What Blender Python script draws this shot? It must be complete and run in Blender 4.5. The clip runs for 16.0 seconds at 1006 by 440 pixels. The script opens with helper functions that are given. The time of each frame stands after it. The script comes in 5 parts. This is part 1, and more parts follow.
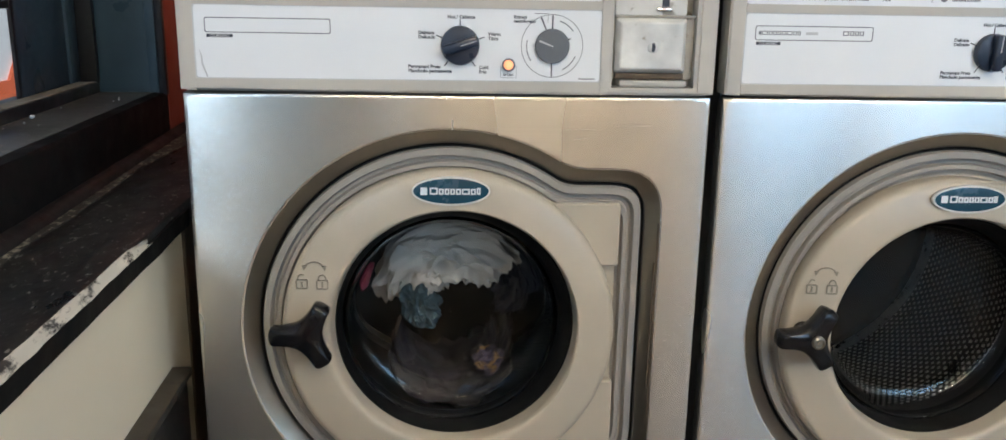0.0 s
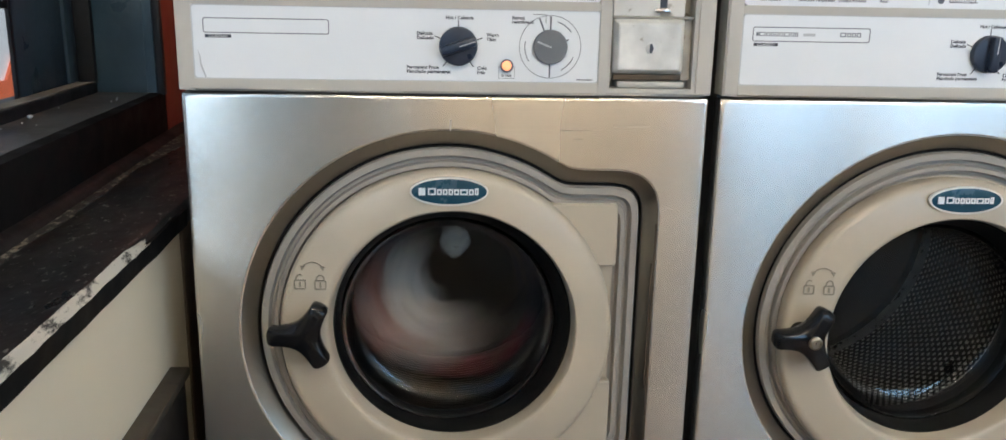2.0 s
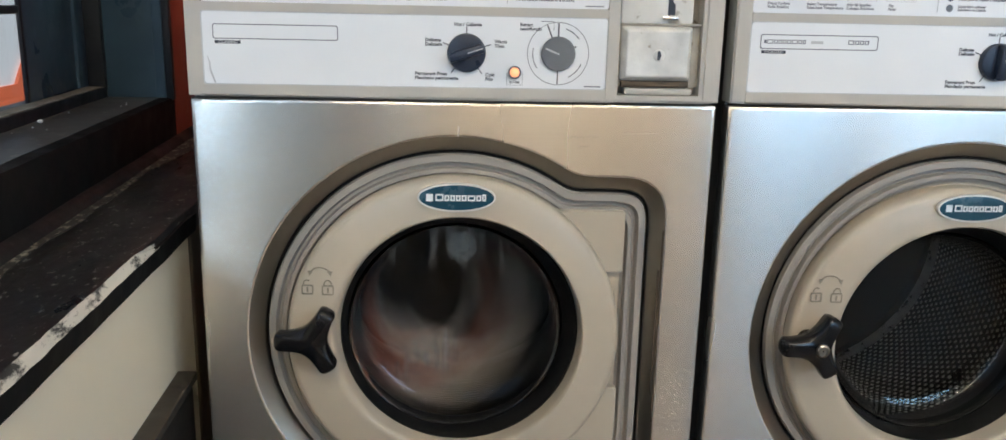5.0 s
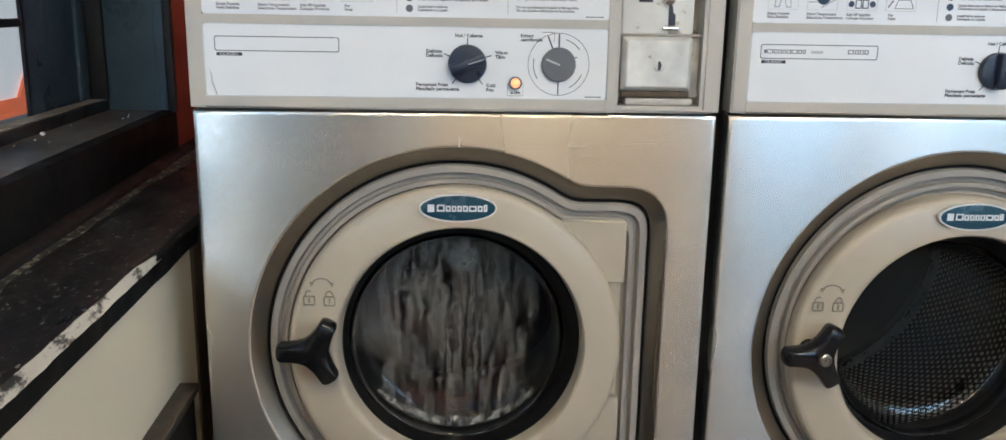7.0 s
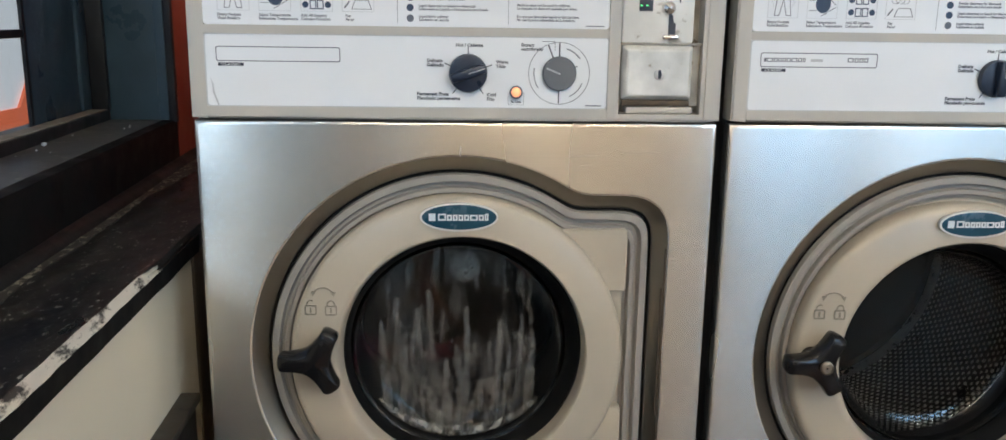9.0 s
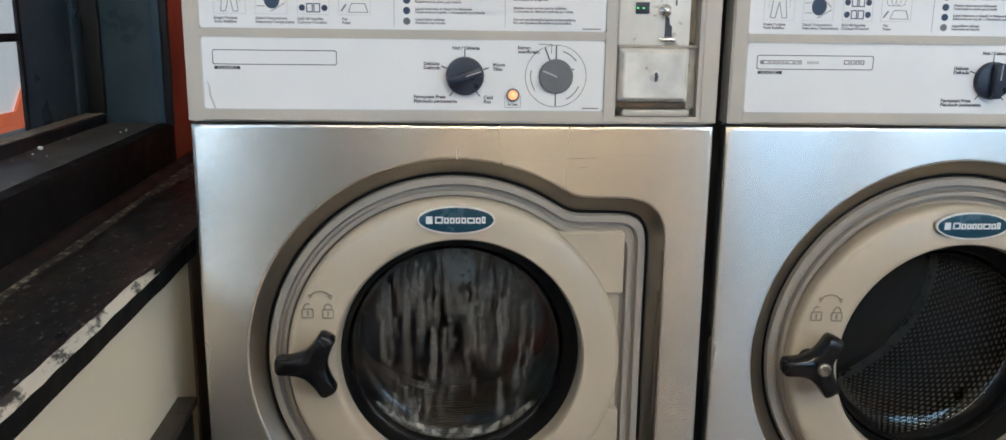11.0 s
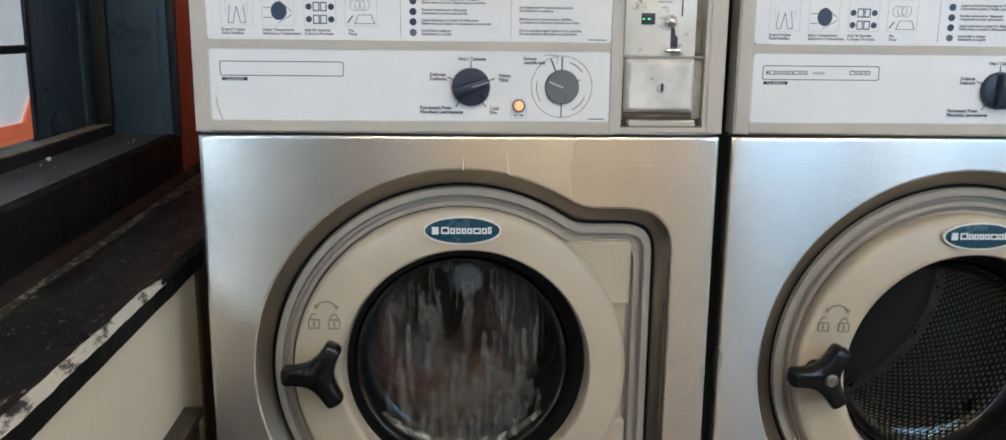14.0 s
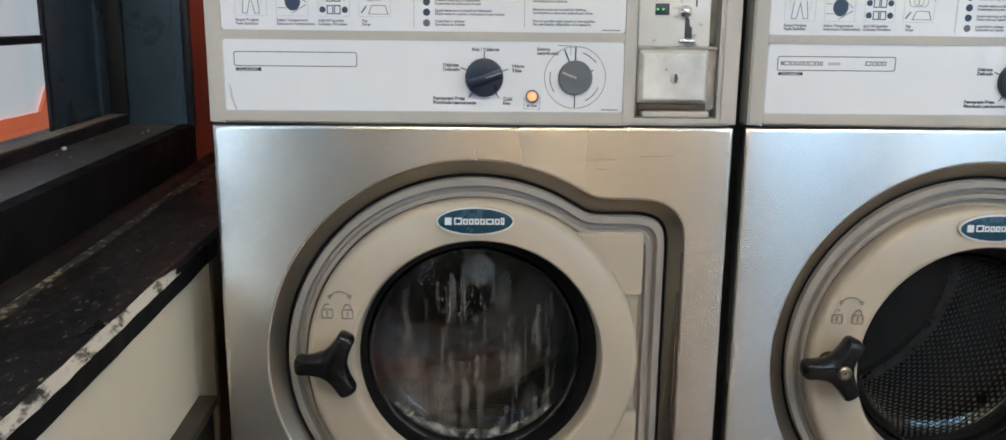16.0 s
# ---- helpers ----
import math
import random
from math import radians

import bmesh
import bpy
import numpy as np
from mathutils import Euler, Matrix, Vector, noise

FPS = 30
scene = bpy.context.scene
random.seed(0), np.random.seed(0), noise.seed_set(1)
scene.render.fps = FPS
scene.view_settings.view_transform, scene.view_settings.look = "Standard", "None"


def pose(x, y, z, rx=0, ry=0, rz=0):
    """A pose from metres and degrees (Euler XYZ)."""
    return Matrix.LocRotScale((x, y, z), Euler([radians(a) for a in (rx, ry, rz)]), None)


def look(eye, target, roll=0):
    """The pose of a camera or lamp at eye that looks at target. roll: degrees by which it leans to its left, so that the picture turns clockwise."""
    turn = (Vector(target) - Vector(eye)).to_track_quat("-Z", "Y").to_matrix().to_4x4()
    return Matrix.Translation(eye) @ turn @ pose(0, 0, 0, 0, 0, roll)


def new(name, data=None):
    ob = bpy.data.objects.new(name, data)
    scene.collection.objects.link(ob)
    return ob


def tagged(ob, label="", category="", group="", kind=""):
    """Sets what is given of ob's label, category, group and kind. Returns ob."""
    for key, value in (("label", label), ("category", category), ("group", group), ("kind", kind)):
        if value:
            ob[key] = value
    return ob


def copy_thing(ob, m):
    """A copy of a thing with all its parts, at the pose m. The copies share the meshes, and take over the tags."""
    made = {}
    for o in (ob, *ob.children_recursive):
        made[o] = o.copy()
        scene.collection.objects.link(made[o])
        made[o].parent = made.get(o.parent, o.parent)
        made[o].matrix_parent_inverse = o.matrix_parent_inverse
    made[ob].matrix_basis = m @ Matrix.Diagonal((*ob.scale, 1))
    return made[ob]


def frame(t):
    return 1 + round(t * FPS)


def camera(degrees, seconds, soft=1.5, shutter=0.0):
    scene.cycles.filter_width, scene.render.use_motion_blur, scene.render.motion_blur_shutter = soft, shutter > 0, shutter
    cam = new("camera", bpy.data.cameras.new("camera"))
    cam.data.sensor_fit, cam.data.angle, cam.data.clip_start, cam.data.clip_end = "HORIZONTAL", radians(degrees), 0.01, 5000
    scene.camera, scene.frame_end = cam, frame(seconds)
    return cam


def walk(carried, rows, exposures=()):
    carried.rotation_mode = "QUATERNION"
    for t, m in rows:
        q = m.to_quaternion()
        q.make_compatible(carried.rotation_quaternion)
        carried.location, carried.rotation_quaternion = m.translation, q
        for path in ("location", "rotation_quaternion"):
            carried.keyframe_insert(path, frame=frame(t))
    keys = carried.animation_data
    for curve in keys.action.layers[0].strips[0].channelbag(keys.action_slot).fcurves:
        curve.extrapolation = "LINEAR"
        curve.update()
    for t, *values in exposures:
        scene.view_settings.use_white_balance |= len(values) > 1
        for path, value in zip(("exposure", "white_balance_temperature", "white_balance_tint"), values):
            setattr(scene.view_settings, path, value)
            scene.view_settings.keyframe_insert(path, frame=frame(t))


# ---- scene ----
cam = camera(58.7, 16.0, 1.5, 0.9)
PATH = [
    (0, (0.33, -1.123, 1.127), (0.446, 0.811, 0.631), 1.0),
    (0.5, (0.331, -1.12, 1.126), (0.445, 0.811, 0.619), 1.1),
    (1, (0.331, -1.12, 1.126), (0.444, 0.809, 0.612), 1.2),
    (1.5, (0.33, -1.122, 1.127), (0.45, 0.808, 0.618), 1.1),
    (2, (0.329, -1.125, 1.127), (0.451, 0.809, 0.633), 1.1),
    (2.5, (0.328, -1.126, 1.128), (0.461, 0.81, 0.646), 1.2),
    (3, (0.328, -1.128, 1.129), (0.459, 0.81, 0.651), 1.2),
    (3.5, (0.329, -1.125, 1.128), (0.443, 0.811, 0.641), 1.5),
    (4, (0.329, -1.125, 1.128), (0.436, 0.811, 0.639), 1.4),
    (6.5, (0.326, -1.13, 1.13), (0.436, 0.812, 0.667), 1.0),
    (7, (0.328, -1.128, 1.128), (0.432, 0.816, 0.669), 1.0),
    (7.5, (0.328, -1.127, 1.128), (0.429, 0.816, 0.664), 1.0),
    (8, (0.328, -1.128, 1.129), (0.427, 0.815, 0.664), 0.9),
    (8.5, (0.327, -1.129, 1.129), (0.427, 0.817, 0.676), 0.8),
    (9, (0.327, -1.129, 1.129), (0.43, 0.819, 0.688), 0.8),
    (11.5, (0.327, -1.129, 1.129), (0.442, 0.82, 0.698), 0.6),
    (12, (0.327, -1.129, 1.129), (0.458, 0.823, 0.713), 0.5),
    (12.5, (0.328, -1.127, 1.128), (0.459, 0.823, 0.702), 0.2),
    (13, (0.328, -1.127, 1.129), (0.44, 0.822, 0.694), 0.3),
    (13.5, (0.327, -1.128, 1.129), (0.436, 0.822, 0.701), 0.5),
    (14, (0.327, -1.13, 1.129), (0.423, 0.825, 0.717), 0.6),
    (14.5, (0.327, -1.129, 1.129), (0.413, 0.825, 0.713), 0.6),
    (15, (0.327, -1.129, 1.129), (0.406, 0.824, 0.707), 0.5),
    (15.5, (0.327, -1.13, 1.129), (0.398, 0.824, 0.707), 0.5),
    (16, (0.326, -1.13, 1.13), (0.395, 0.821, 0.696), 0.6),
]
walk(cam, [(t, look(eye, target, roll)) for t, eye, target, roll in PATH], [(0, 0.06), (4.2, 0.06), (8.5, 0.0), (12.5, -0.07), (16, -0.07)])


# ---- world, sun, large lights ----
world = bpy.data.worlds.new("sky")
scene.world = world
world.use_nodes = True
wn = world.node_tree.nodes
sky = wn.new("ShaderNodeTexSky")
sky.sky_type, sky.sun_disc, sky.sun_elevation, sky.sun_rotation = "NISHITA", False, radians(10), radians(197)
world.node_tree.links.new(sky.outputs[0], wn["Background"].inputs[0])
sky.dust_density, sky.ozone_density, sky.air_density = 0.0, 4.0, 0.7
wn["Background"].inputs[1].default_value = 0.05

SUN_WAY = Vector((0.30, 1.0, -0.18))
sun = new("sun", bpy.data.lights.new("sun", "SUN"))
sun.data.energy, sun.data.angle, sun.data.color = 0.24, radians(4.5), (0.56, 0.77, 1.0)
sun.matrix_world = look((-3, -9, 3), Vector((-3, -9, 3)) + SUN_WAY)


def area_lamp(name, eye, target, w, h, watts, color):
    lamp = new(name, bpy.data.lights.new(name, "AREA"))
    lamp.data.shape, lamp.data.size, lamp.data.size_y = "RECTANGLE", w, h
    lamp.data.energy, lamp.data.color = watts, color
    lamp.matrix_world = look(eye, target)
    return lamp


SKYBLUE = (0.40, 0.67, 1.0)
area_lamp("side_window_daylight", (-0.307, -1.375, 1.52), (0.623, -1.305, 1.52), 3.15, 1.14, 2.6, (0.42, 0.69, 1.0))
area_lamp("front_window_daylight", (-0.19, -3.28, 1.5), (-0.19, 0, 1.3), 0.72, 1.5, 1.8, SKYBLUE)
area_lamp("front_door_daylight", (2.02, -3.28, 1.60), (2.02, 0, 1.6), 0.62, 1.36, 16, SKYBLUE)
area_lamp("shop_window_daylight", (2.94, -3.28, 1.60), (2.94, 0, 1.6), 0.98, 1.36, 24, SKYBLUE)

# ---- materials ----


def mat(name, color, rough=0.5, metal=0.0, var=0.12, scale=8.0, bump=0.0, bscale=120.0, stretch=(1, 1, 1),
        second=None, second_at=0.62, second_scale=5.0, coat=0.0, spec=0.5, rvar=0.12):
    m = bpy.data.materials.new(name)
    m.use_nodes = True
    nt = m.node_tree
    N, L = nt.nodes, nt.links
    p = N["Principled BSDF"]
    co = N.new("ShaderNodeTexCoord")
    mp = N.new("ShaderNodeMapping")
    mp.inputs["Scale"].default_value = stretch
    L.new(co.outputs["Object"], mp.inputs[0])
    n1 = N.new("ShaderNodeTexNoise")
    n1.inputs["Scale"].default_value, n1.inputs["Detail"].default_value = scale, 6
    L.new(mp.outputs[0], n1.inputs["Vector"])
    ramp = N.new("ShaderNodeMapRange")
    ramp.inputs["To Min"].default_value, ramp.inputs["To Max"].default_value = 1 - var, 1 + var
    ramp.inputs["From Min"].default_value, ramp.inputs["From Max"].default_value = 0.25, 0.75
    L.new(n1.outputs["Fac"], ramp.inputs["Value"])
    mul = N.new("ShaderNodeMix")
    mul.data_type, mul.blend_type = "RGBA", "MULTIPLY"
    mul.inputs[0].default_value = 1
    mul.inputs[6].default_value = (*color, 1)
    L.new(ramp.outputs[0], mul.inputs[7])
    out = mul.outputs[2]
    if second:
        n2 = N.new("ShaderNodeTexNoise")
        n2.inputs["Scale"].default_value, n2.inputs["Detail"].default_value, n2.inputs["Roughness"].default_value = second_scale, 9, 0.68
        L.new(mp.outputs[0], n2.inputs["Vector"])
        r2 = N.new("ShaderNodeMapRange")
        r2.inputs["From Min"].default_value, r2.inputs["From Max"].default_value = second_at, second_at + 0.06
        L.new(n2.outputs["Fac"], r2.inputs["Value"])
        mx = N.new("ShaderNodeMix")
        mx.data_type = "RGBA"
        L.new(r2.outputs[0], mx.inputs[0])
        L.new(out, mx.inputs[6])
        mx.inputs[7].default_value = (*second, 1)
        out = mx.outputs[2]
    L.new(out, p.inputs["Base Color"])
    rr = N.new("ShaderNodeMapRange")
    rr.inputs["To Min"].default_value, rr.inputs["To Max"].default_value = max(rough - rvar, 0.02), min(rough + rvar, 1)
    rr.inputs["From Min"].default_value, rr.inputs["From Max"].default_value = 0.3, 0.7
    L.new(n1.outputs["Fac"], rr.inputs["Value"])
    L.new(rr.outputs[0], p.inputs["Roughness"])
    p.inputs["Metallic"].default_value = metal
    p.inputs["Coat Weight"].default_value = coat
    p.inputs["Specular IOR Level"].default_value = spec
    if bump:
        n3 = N.new("ShaderNodeTexNoise")
        n3.inputs["Scale"].default_value, n3.inputs["Detail"].default_value = bscale, 4
        L.new(mp.outputs[0], n3.inputs["Vector"])
        b = N.new("ShaderNodeBump")
        b.inputs["Strength"].default_value, b.inputs["Distance"].default_value = bump, 0.002
        L.new(n3.outputs["Fac"], b.inputs["Height"])
        L.new(b.outputs[0], p.inputs["Normal"])
    return m


def steel(name, color, rough, aniso, stretch):
    """Brushed sheet: the grain runs level, so that reflections are drawn out up and down."""
    m = mat(name, color, rough, 0.95, 0.03, 3.0, 0.0, 60.0, stretch, rvar=0.03)
    nt = m.node_tree
    p = nt.nodes["Principled BSDF"]
    for link in list(p.inputs["Roughness"].links):
        nt.links.remove(link)
    co = nt.nodes.new("ShaderNodeTexCoord")
    # wiped smudges, longer than wide
    sm, sn, sr = nt.nodes.new("ShaderNodeMapping"), nt.nodes.new("ShaderNodeTexNoise"), nt.nodes.new("ShaderNodeMapRange")
    sm.inputs["Scale"].default_value = (1.0, 1.0, 0.35)
    sm.inputs["Rotation"].default_value = (0, 0.5, 0)
    sn.inputs["Scale"].default_value, sn.inputs["Detail"].default_value, sn.inputs["Roughness"].default_value = 6.0, 2, 0.5
    sr.inputs["From Min"].default_value, sr.inputs["From Max"].default_value = 0.35, 0.7
    sr.inputs["To Min"].default_value, sr.inputs["To Max"].default_value = rough - 0.016, rough + 0.020
    nt.links.new(co.outputs["Object"], sm.inputs[0])
    nt.links.new(sm.outputs[0], sn.inputs["Vector"])
    nt.links.new(sn.outputs["Fac"], sr.inputs["Value"])
    nt.links.new(sr.outputs[0], p.inputs["Roughness"])
    cloud = nt.nodes.new("ShaderNodeTexNoise")
    cloud.inputs["Scale"].default_value, cloud.inputs["Detail"].default_value = 5.0, 3
    nt.links.new(co.outputs["Object"], cloud.inputs["Vector"])
    mr = nt.nodes.new("ShaderNodeMapRange")
    mr.inputs["To Min"].default_value, mr.inputs["To Max"].default_value = 0.84, 1.16
    nt.links.new(cloud.outputs["Fac"], mr.inputs["Value"])
    mx = nt.nodes.new("ShaderNodeMix")
    mx.data_type, mx.blend_type = "RGBA", "MULTIPLY"
    mx.inputs[0].default_value = 1
    nt.links.new(p.inputs["Base Color"].links[0].from_socket, mx.inputs[6])
    nt.links.new(mr.outputs[0], mx.inputs[7])
    nt.links.new(mx.outputs[2], p.inputs["Base Color"])
    tg = nt.nodes.new("ShaderNodeTangent")
    tg.direction_type, tg.axis = "RADIAL", "Z"
    nt.links.new(tg.outputs[0], p.inputs["Tangent"])
    p.inputs["Anisotropic"].default_value, p.inputs["Anisotropic Rotation"].default_value = aniso, 0.25
    return m


def glowing(name, color, strength):
    m = mat(name, color, 0.4)
    p = m.node_tree.nodes["Principled BSDF"]
    p.inputs["Emission Color"].default_value, p.inputs["Emission Strength"].default_value = (*color, 1), strength
    return m


def glass(name, tint=(0.96, 0.98, 0.97), rough=0.0):
    m = bpy.data.materials.new(name)
    m.use_nodes = True
    p = m.node_tree.nodes["Principled BSDF"]
    p.inputs["Base Color"].default_value = (*tint, 1)
    p.inputs["Roughness"].default_value, p.inputs["Transmission Weight"].default_value, p.inputs["IOR"].default_value = rough, 1, 1.46
    return m


def froth(name, color, low, high, scale, most=0.9, stretch=(1, 1, 0.25), fade=(0.55, 1.15)):
    """Soapy water: thin where the noise is low, white where it is high."""
    m = mat(name, color, 0.6, var=0.15, scale=60, spec=0.2)
    nt = m.node_tree
    N, L = nt.nodes, nt.links
    p = N["Principled BSDF"]
    co, mp, nz, mr = N.new("ShaderNodeTexCoord"), N.new("ShaderNodeMapping"), N.new("ShaderNodeTexNoise"), N.new("ShaderNodeMapRange")
    mp.inputs["Scale"].default_value = stretch
    info = N.new("ShaderNodeObjectInfo")
    add = N.new("ShaderNodeVectorMath")
    L.new(co.outputs["Object"], add.inputs[0])
    L.new(info.outputs["Random"], add.inputs[1])
    L.new(add.outputs[0], mp.inputs[0])
    L.new(mp.outputs[0], nz.inputs["Vector"])
    nz.inputs["Scale"].default_value, nz.inputs["Detail"].default_value = scale, 6
    mr.inputs["From Min"].default_value, mr.inputs["From Max"].default_value = low, high
    mr.inputs["To Max"].default_value = most
    L.new(nz.outputs["Fac"], mr.inputs["Value"])
    # thinner towards the rim of the piece
    mid, ln, fd, mu = N.new("ShaderNodeVectorMath"), N.new("ShaderNodeVectorMath"), N.new("ShaderNodeMapRange"), N.new("ShaderNodeMath")
    mid.operation, ln.operation, mu.operation = "SUBTRACT", "LENGTH", "MULTIPLY"
    mid.inputs[1].default_value = (0.5, 0.5, 0.5)
    sc = N.new("ShaderNodeVectorMath")
    sc.operation = "MULTIPLY"
    sc.inputs[1].default_value = (2, 0, 2)
    L.new(co.outputs["Generated"], mid.inputs[0])
    L.new(mid.outputs[0], sc.inputs[0])
    L.new(sc.outputs[0], ln.inputs[0])
    fd.inputs["From Min"].default_value, fd.inputs["From Max"].default_value = fade[0], fade[1]
    fd.inputs["To Min"].default_value, fd.inputs["To Max"].default_value = 1, 0
    L.new(ln.outputs["Value"], fd.inputs["Value"])
    L.new(mr.outputs[0], mu.inputs[0])
    L.new(fd.outputs[0], mu.inputs[1])
    L.new(mu.outputs[0], p.inputs["Alpha"])
    return m


def rivulet_film():
    """Soapy water running down: thick at the head, thinning out along the tail."""
    m = mat("soapy_rivulet", (0.29, 0.252, 0.215), 0.55, var=0.25, scale=70, spec=0.25)
    N, L = m.node_tree.nodes, m.node_tree.links
    co, sep, tail, nz, mr = N.new("ShaderNodeTexCoord"), N.new("ShaderNodeSeparateXYZ"), N.new("ShaderNodeMapRange"), N.new("ShaderNodeTexNoise"), N.new("ShaderNodeMapRange")
    info, own, m1, m2, add = N.new("ShaderNodeObjectInfo"), N.new("ShaderNodeMapRange"), N.new("ShaderNodeMath"), N.new("ShaderNodeMath"), N.new("ShaderNodeVectorMath")
    L.new(co.outputs["Generated"], sep.inputs[0])
    tail.inputs["From Min"].default_value, tail.inputs["From Max"].default_value = 0.0, 0.55
    L.new(sep.outputs[2], tail.inputs["Value"])
    L.new(co.outputs["Object"], add.inputs[0])
    L.new(info.outputs["Random"], add.inputs[1])
    L.new(add.outputs[0], nz.inputs["Vector"])
    nz.inputs["Scale"].default_value, nz.inputs["Detail"].default_value = 150, 4
    mr.inputs["From Min"].default_value, mr.inputs["From Max"].default_value, mr.inputs["To Min"].default_value = 0.34, 0.60, 0.10
    L.new(nz.outputs["Fac"], mr.inputs["Value"])
    own.inputs["To Min"].default_value, own.inputs["To Max"].default_value = 0.06, 0.38
    L.new(info.outputs["Random"], own.inputs["Value"])
    m1.operation = m2.operation = "MULTIPLY"
    L.new(tail.outputs[0], m1.inputs[0])
    L.new(mr.outputs[0], m1.inputs[1])
    L.new(m1.outputs[0], m2.inputs[0])
    L.new(own.outputs[0], m2.inputs[1])
    L.new(m2.outputs[0], N["Principled BSDF"].inputs["Alpha"])
    return m


def drum_steel():
    """Perforated sheet: glints of staggered punched dimples painted on shade-dark steel, on its own coordinates."""
    # base far darker than steel: the drum's dimness is in the colour
    m = mat("shaded_perforated_steel", (0.050, 0.048, 0.044), 0.36, 0.92, 0.15, 6.0)
    nt = m.node_tree
    N, L = nt.nodes, nt.links
    p = N["Principled BSDF"]
    old = p.inputs["Base Color"].links[0].from_socket

    def op(kind, a, b=None):
        n = N.new("ShaderNodeMath")
        n.operation = kind
        for i, v in enumerate((a, b)):
            if v is None:
                continue
            if isinstance(v, (int, float)):
                n.inputs[i].default_value = v
            else:
                L.new(v, n.inputs[i])
        return n.outputs[0]

    uv = N.new("ShaderNodeUVMap")
    sep = N.new("ShaderNodeSeparateXYZ")
    L.new(uv.outputs[0], sep.inputs[0])
    v = op("MULTIPLY", sep.outputs[1], 1.0)
    row = op("FLOOR", v)
    shift = op("MULTIPLY", op("MODULO", row, 2.0), 0.5)
    fu = op("SUBTRACT", op("FRACT", op("ADD", sep.outputs[0], shift)), 0.5)
    fv = op("SUBTRACT", op("FRACT", v), 0.5)
    d = op("SQRT", op("ADD", op("MULTIPLY", fu, fu), op("MULTIPLY", fv, fv)))
    # bright dots stand in for the glint on each dimple
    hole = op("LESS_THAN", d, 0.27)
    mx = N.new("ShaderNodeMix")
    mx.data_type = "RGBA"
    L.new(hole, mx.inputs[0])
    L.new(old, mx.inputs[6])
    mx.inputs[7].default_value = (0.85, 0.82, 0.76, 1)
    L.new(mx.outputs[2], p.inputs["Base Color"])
    b = N.new("ShaderNodeBump")
    b.inputs["Strength"].default_value, b.inputs["Distance"].default_value = 1.0, 0.007
    L.new(op("MINIMUM", d, 0.42), b.inputs["Height"])
    L.new(b.outputs[0], p.inputs["Normal"])
    return m


M = {}
M["steel"] = steel("brushed_stainless", (0.70, 0.665, 0.61), 0.265, 0.93, (0.5, 1, 150))
# browner than the front: the floor's reflection is in the flange's colour
M["flange"] = steel("darkened_stainless", (0.30, 0.27, 0.228), 0.34, 0.2, (1, 1, 8))
# near black, so the shade between the machines is in the colour
M["cabinet"] = mat("shade_dark_enamel", (0.07, 0.068, 0.064), 0.45, var=0.06, bump=0.03)
M["scratch"] = mat("bare_scratch", (0.80, 0.78, 0.74), 0.35, 0.6, 0.1, 40)
M["scratchdark"] = mat("dull_scratch", (0.42, 0.395, 0.36), 0.5, 0.8, 0.2, 60)
M["bouncepanel"] = mat("bounce_panel_enamel", (0.55, 0.53, 0.48), 0.4, var=0.06, bump=0.03)
M["fascia"] = mat("grey_beige_fascia", (0.49, 0.465, 0.42), 0.45, var=0.05, scale=14, bump=0.06, bscale=500)
M["door"] = mat("beige_door_plastic", (0.468, 0.408, 0.322), 0.34, var=0.05, scale=9, bump=0.07, bscale=600, rvar=0.06)
M["doorframe"] = mat("grey_door_frame", (0.28, 0.255, 0.228), 0.52, var=0.06, scale=12, bump=0.04, bscale=400)
M["rubber"] = mat("black_rubber", (0.006, 0.006, 0.006), 0.5, var=0.3, scale=20, bump=0.05, spec=0.15)
M["black"] = mat("black_knob_plastic", (0.006, 0.006, 0.007), 0.22, var=0.2, scale=30, rvar=0.08, spec=0.4)
M["sticker"] = mat("white_panel_film", (0.80, 0.82, 0.845), 0.33, var=0.02, scale=10, rvar=0.05)
M["ink"] = mat("dark_print", (0.03, 0.035, 0.05), 0.5)
M["inkgrey"] = mat("grey_print", (0.13, 0.14, 0.165), 0.5)
M["inkpale"] = mat("pale_grey_print", (0.50, 0.51, 0.53), 0.5)
M["navyknob"] = mat("navy_knob_plastic", (0.012, 0.021, 0.042), 0.36, var=0.15, scale=60)
M["greydial"] = mat("grey_dial_plastic", (0.13, 0.14, 0.155), 0.42, var=0.08, scale=60)
M["badge"] = mat("dark_teal_badge", (0.012, 0.060, 0.095), 0.22, var=0.08, scale=60)
M["chrome"] = mat("chrome", (0.72, 0.72, 0.72), 0.16, 1.0, 0.05, 20)
M["coin"] = mat("worn_coin_steel", (0.70, 0.69, 0.66), 0.45, 0.15, 0.22, 30, 0.08, 200, second=(0.30, 0.26, 0.20), second_at=0.66, second_scale=40)
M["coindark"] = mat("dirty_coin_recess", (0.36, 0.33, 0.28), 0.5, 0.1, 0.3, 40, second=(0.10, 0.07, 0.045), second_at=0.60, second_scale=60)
M["coinwhite"] = mat("white_coin_plate", (0.78, 0.77, 0.73), 0.38, 0.1, 0.10, 20, second=(0.40, 0.36, 0.30), second_at=0.555, second_scale=26)
M["drum"] = drum_steel()
# near-black steel: shade inside the drum is put into the colour
M["drumback"] = mat("shaded_drum_back", (0.030, 0.029, 0.028), 0.42, 0.8, 0.3, 6)
M["drumplain"] = mat("drum_steel", (0.26, 0.26, 0.26), 0.38, 0.95, 0.12, 10, stretch=(1, 1, 1))
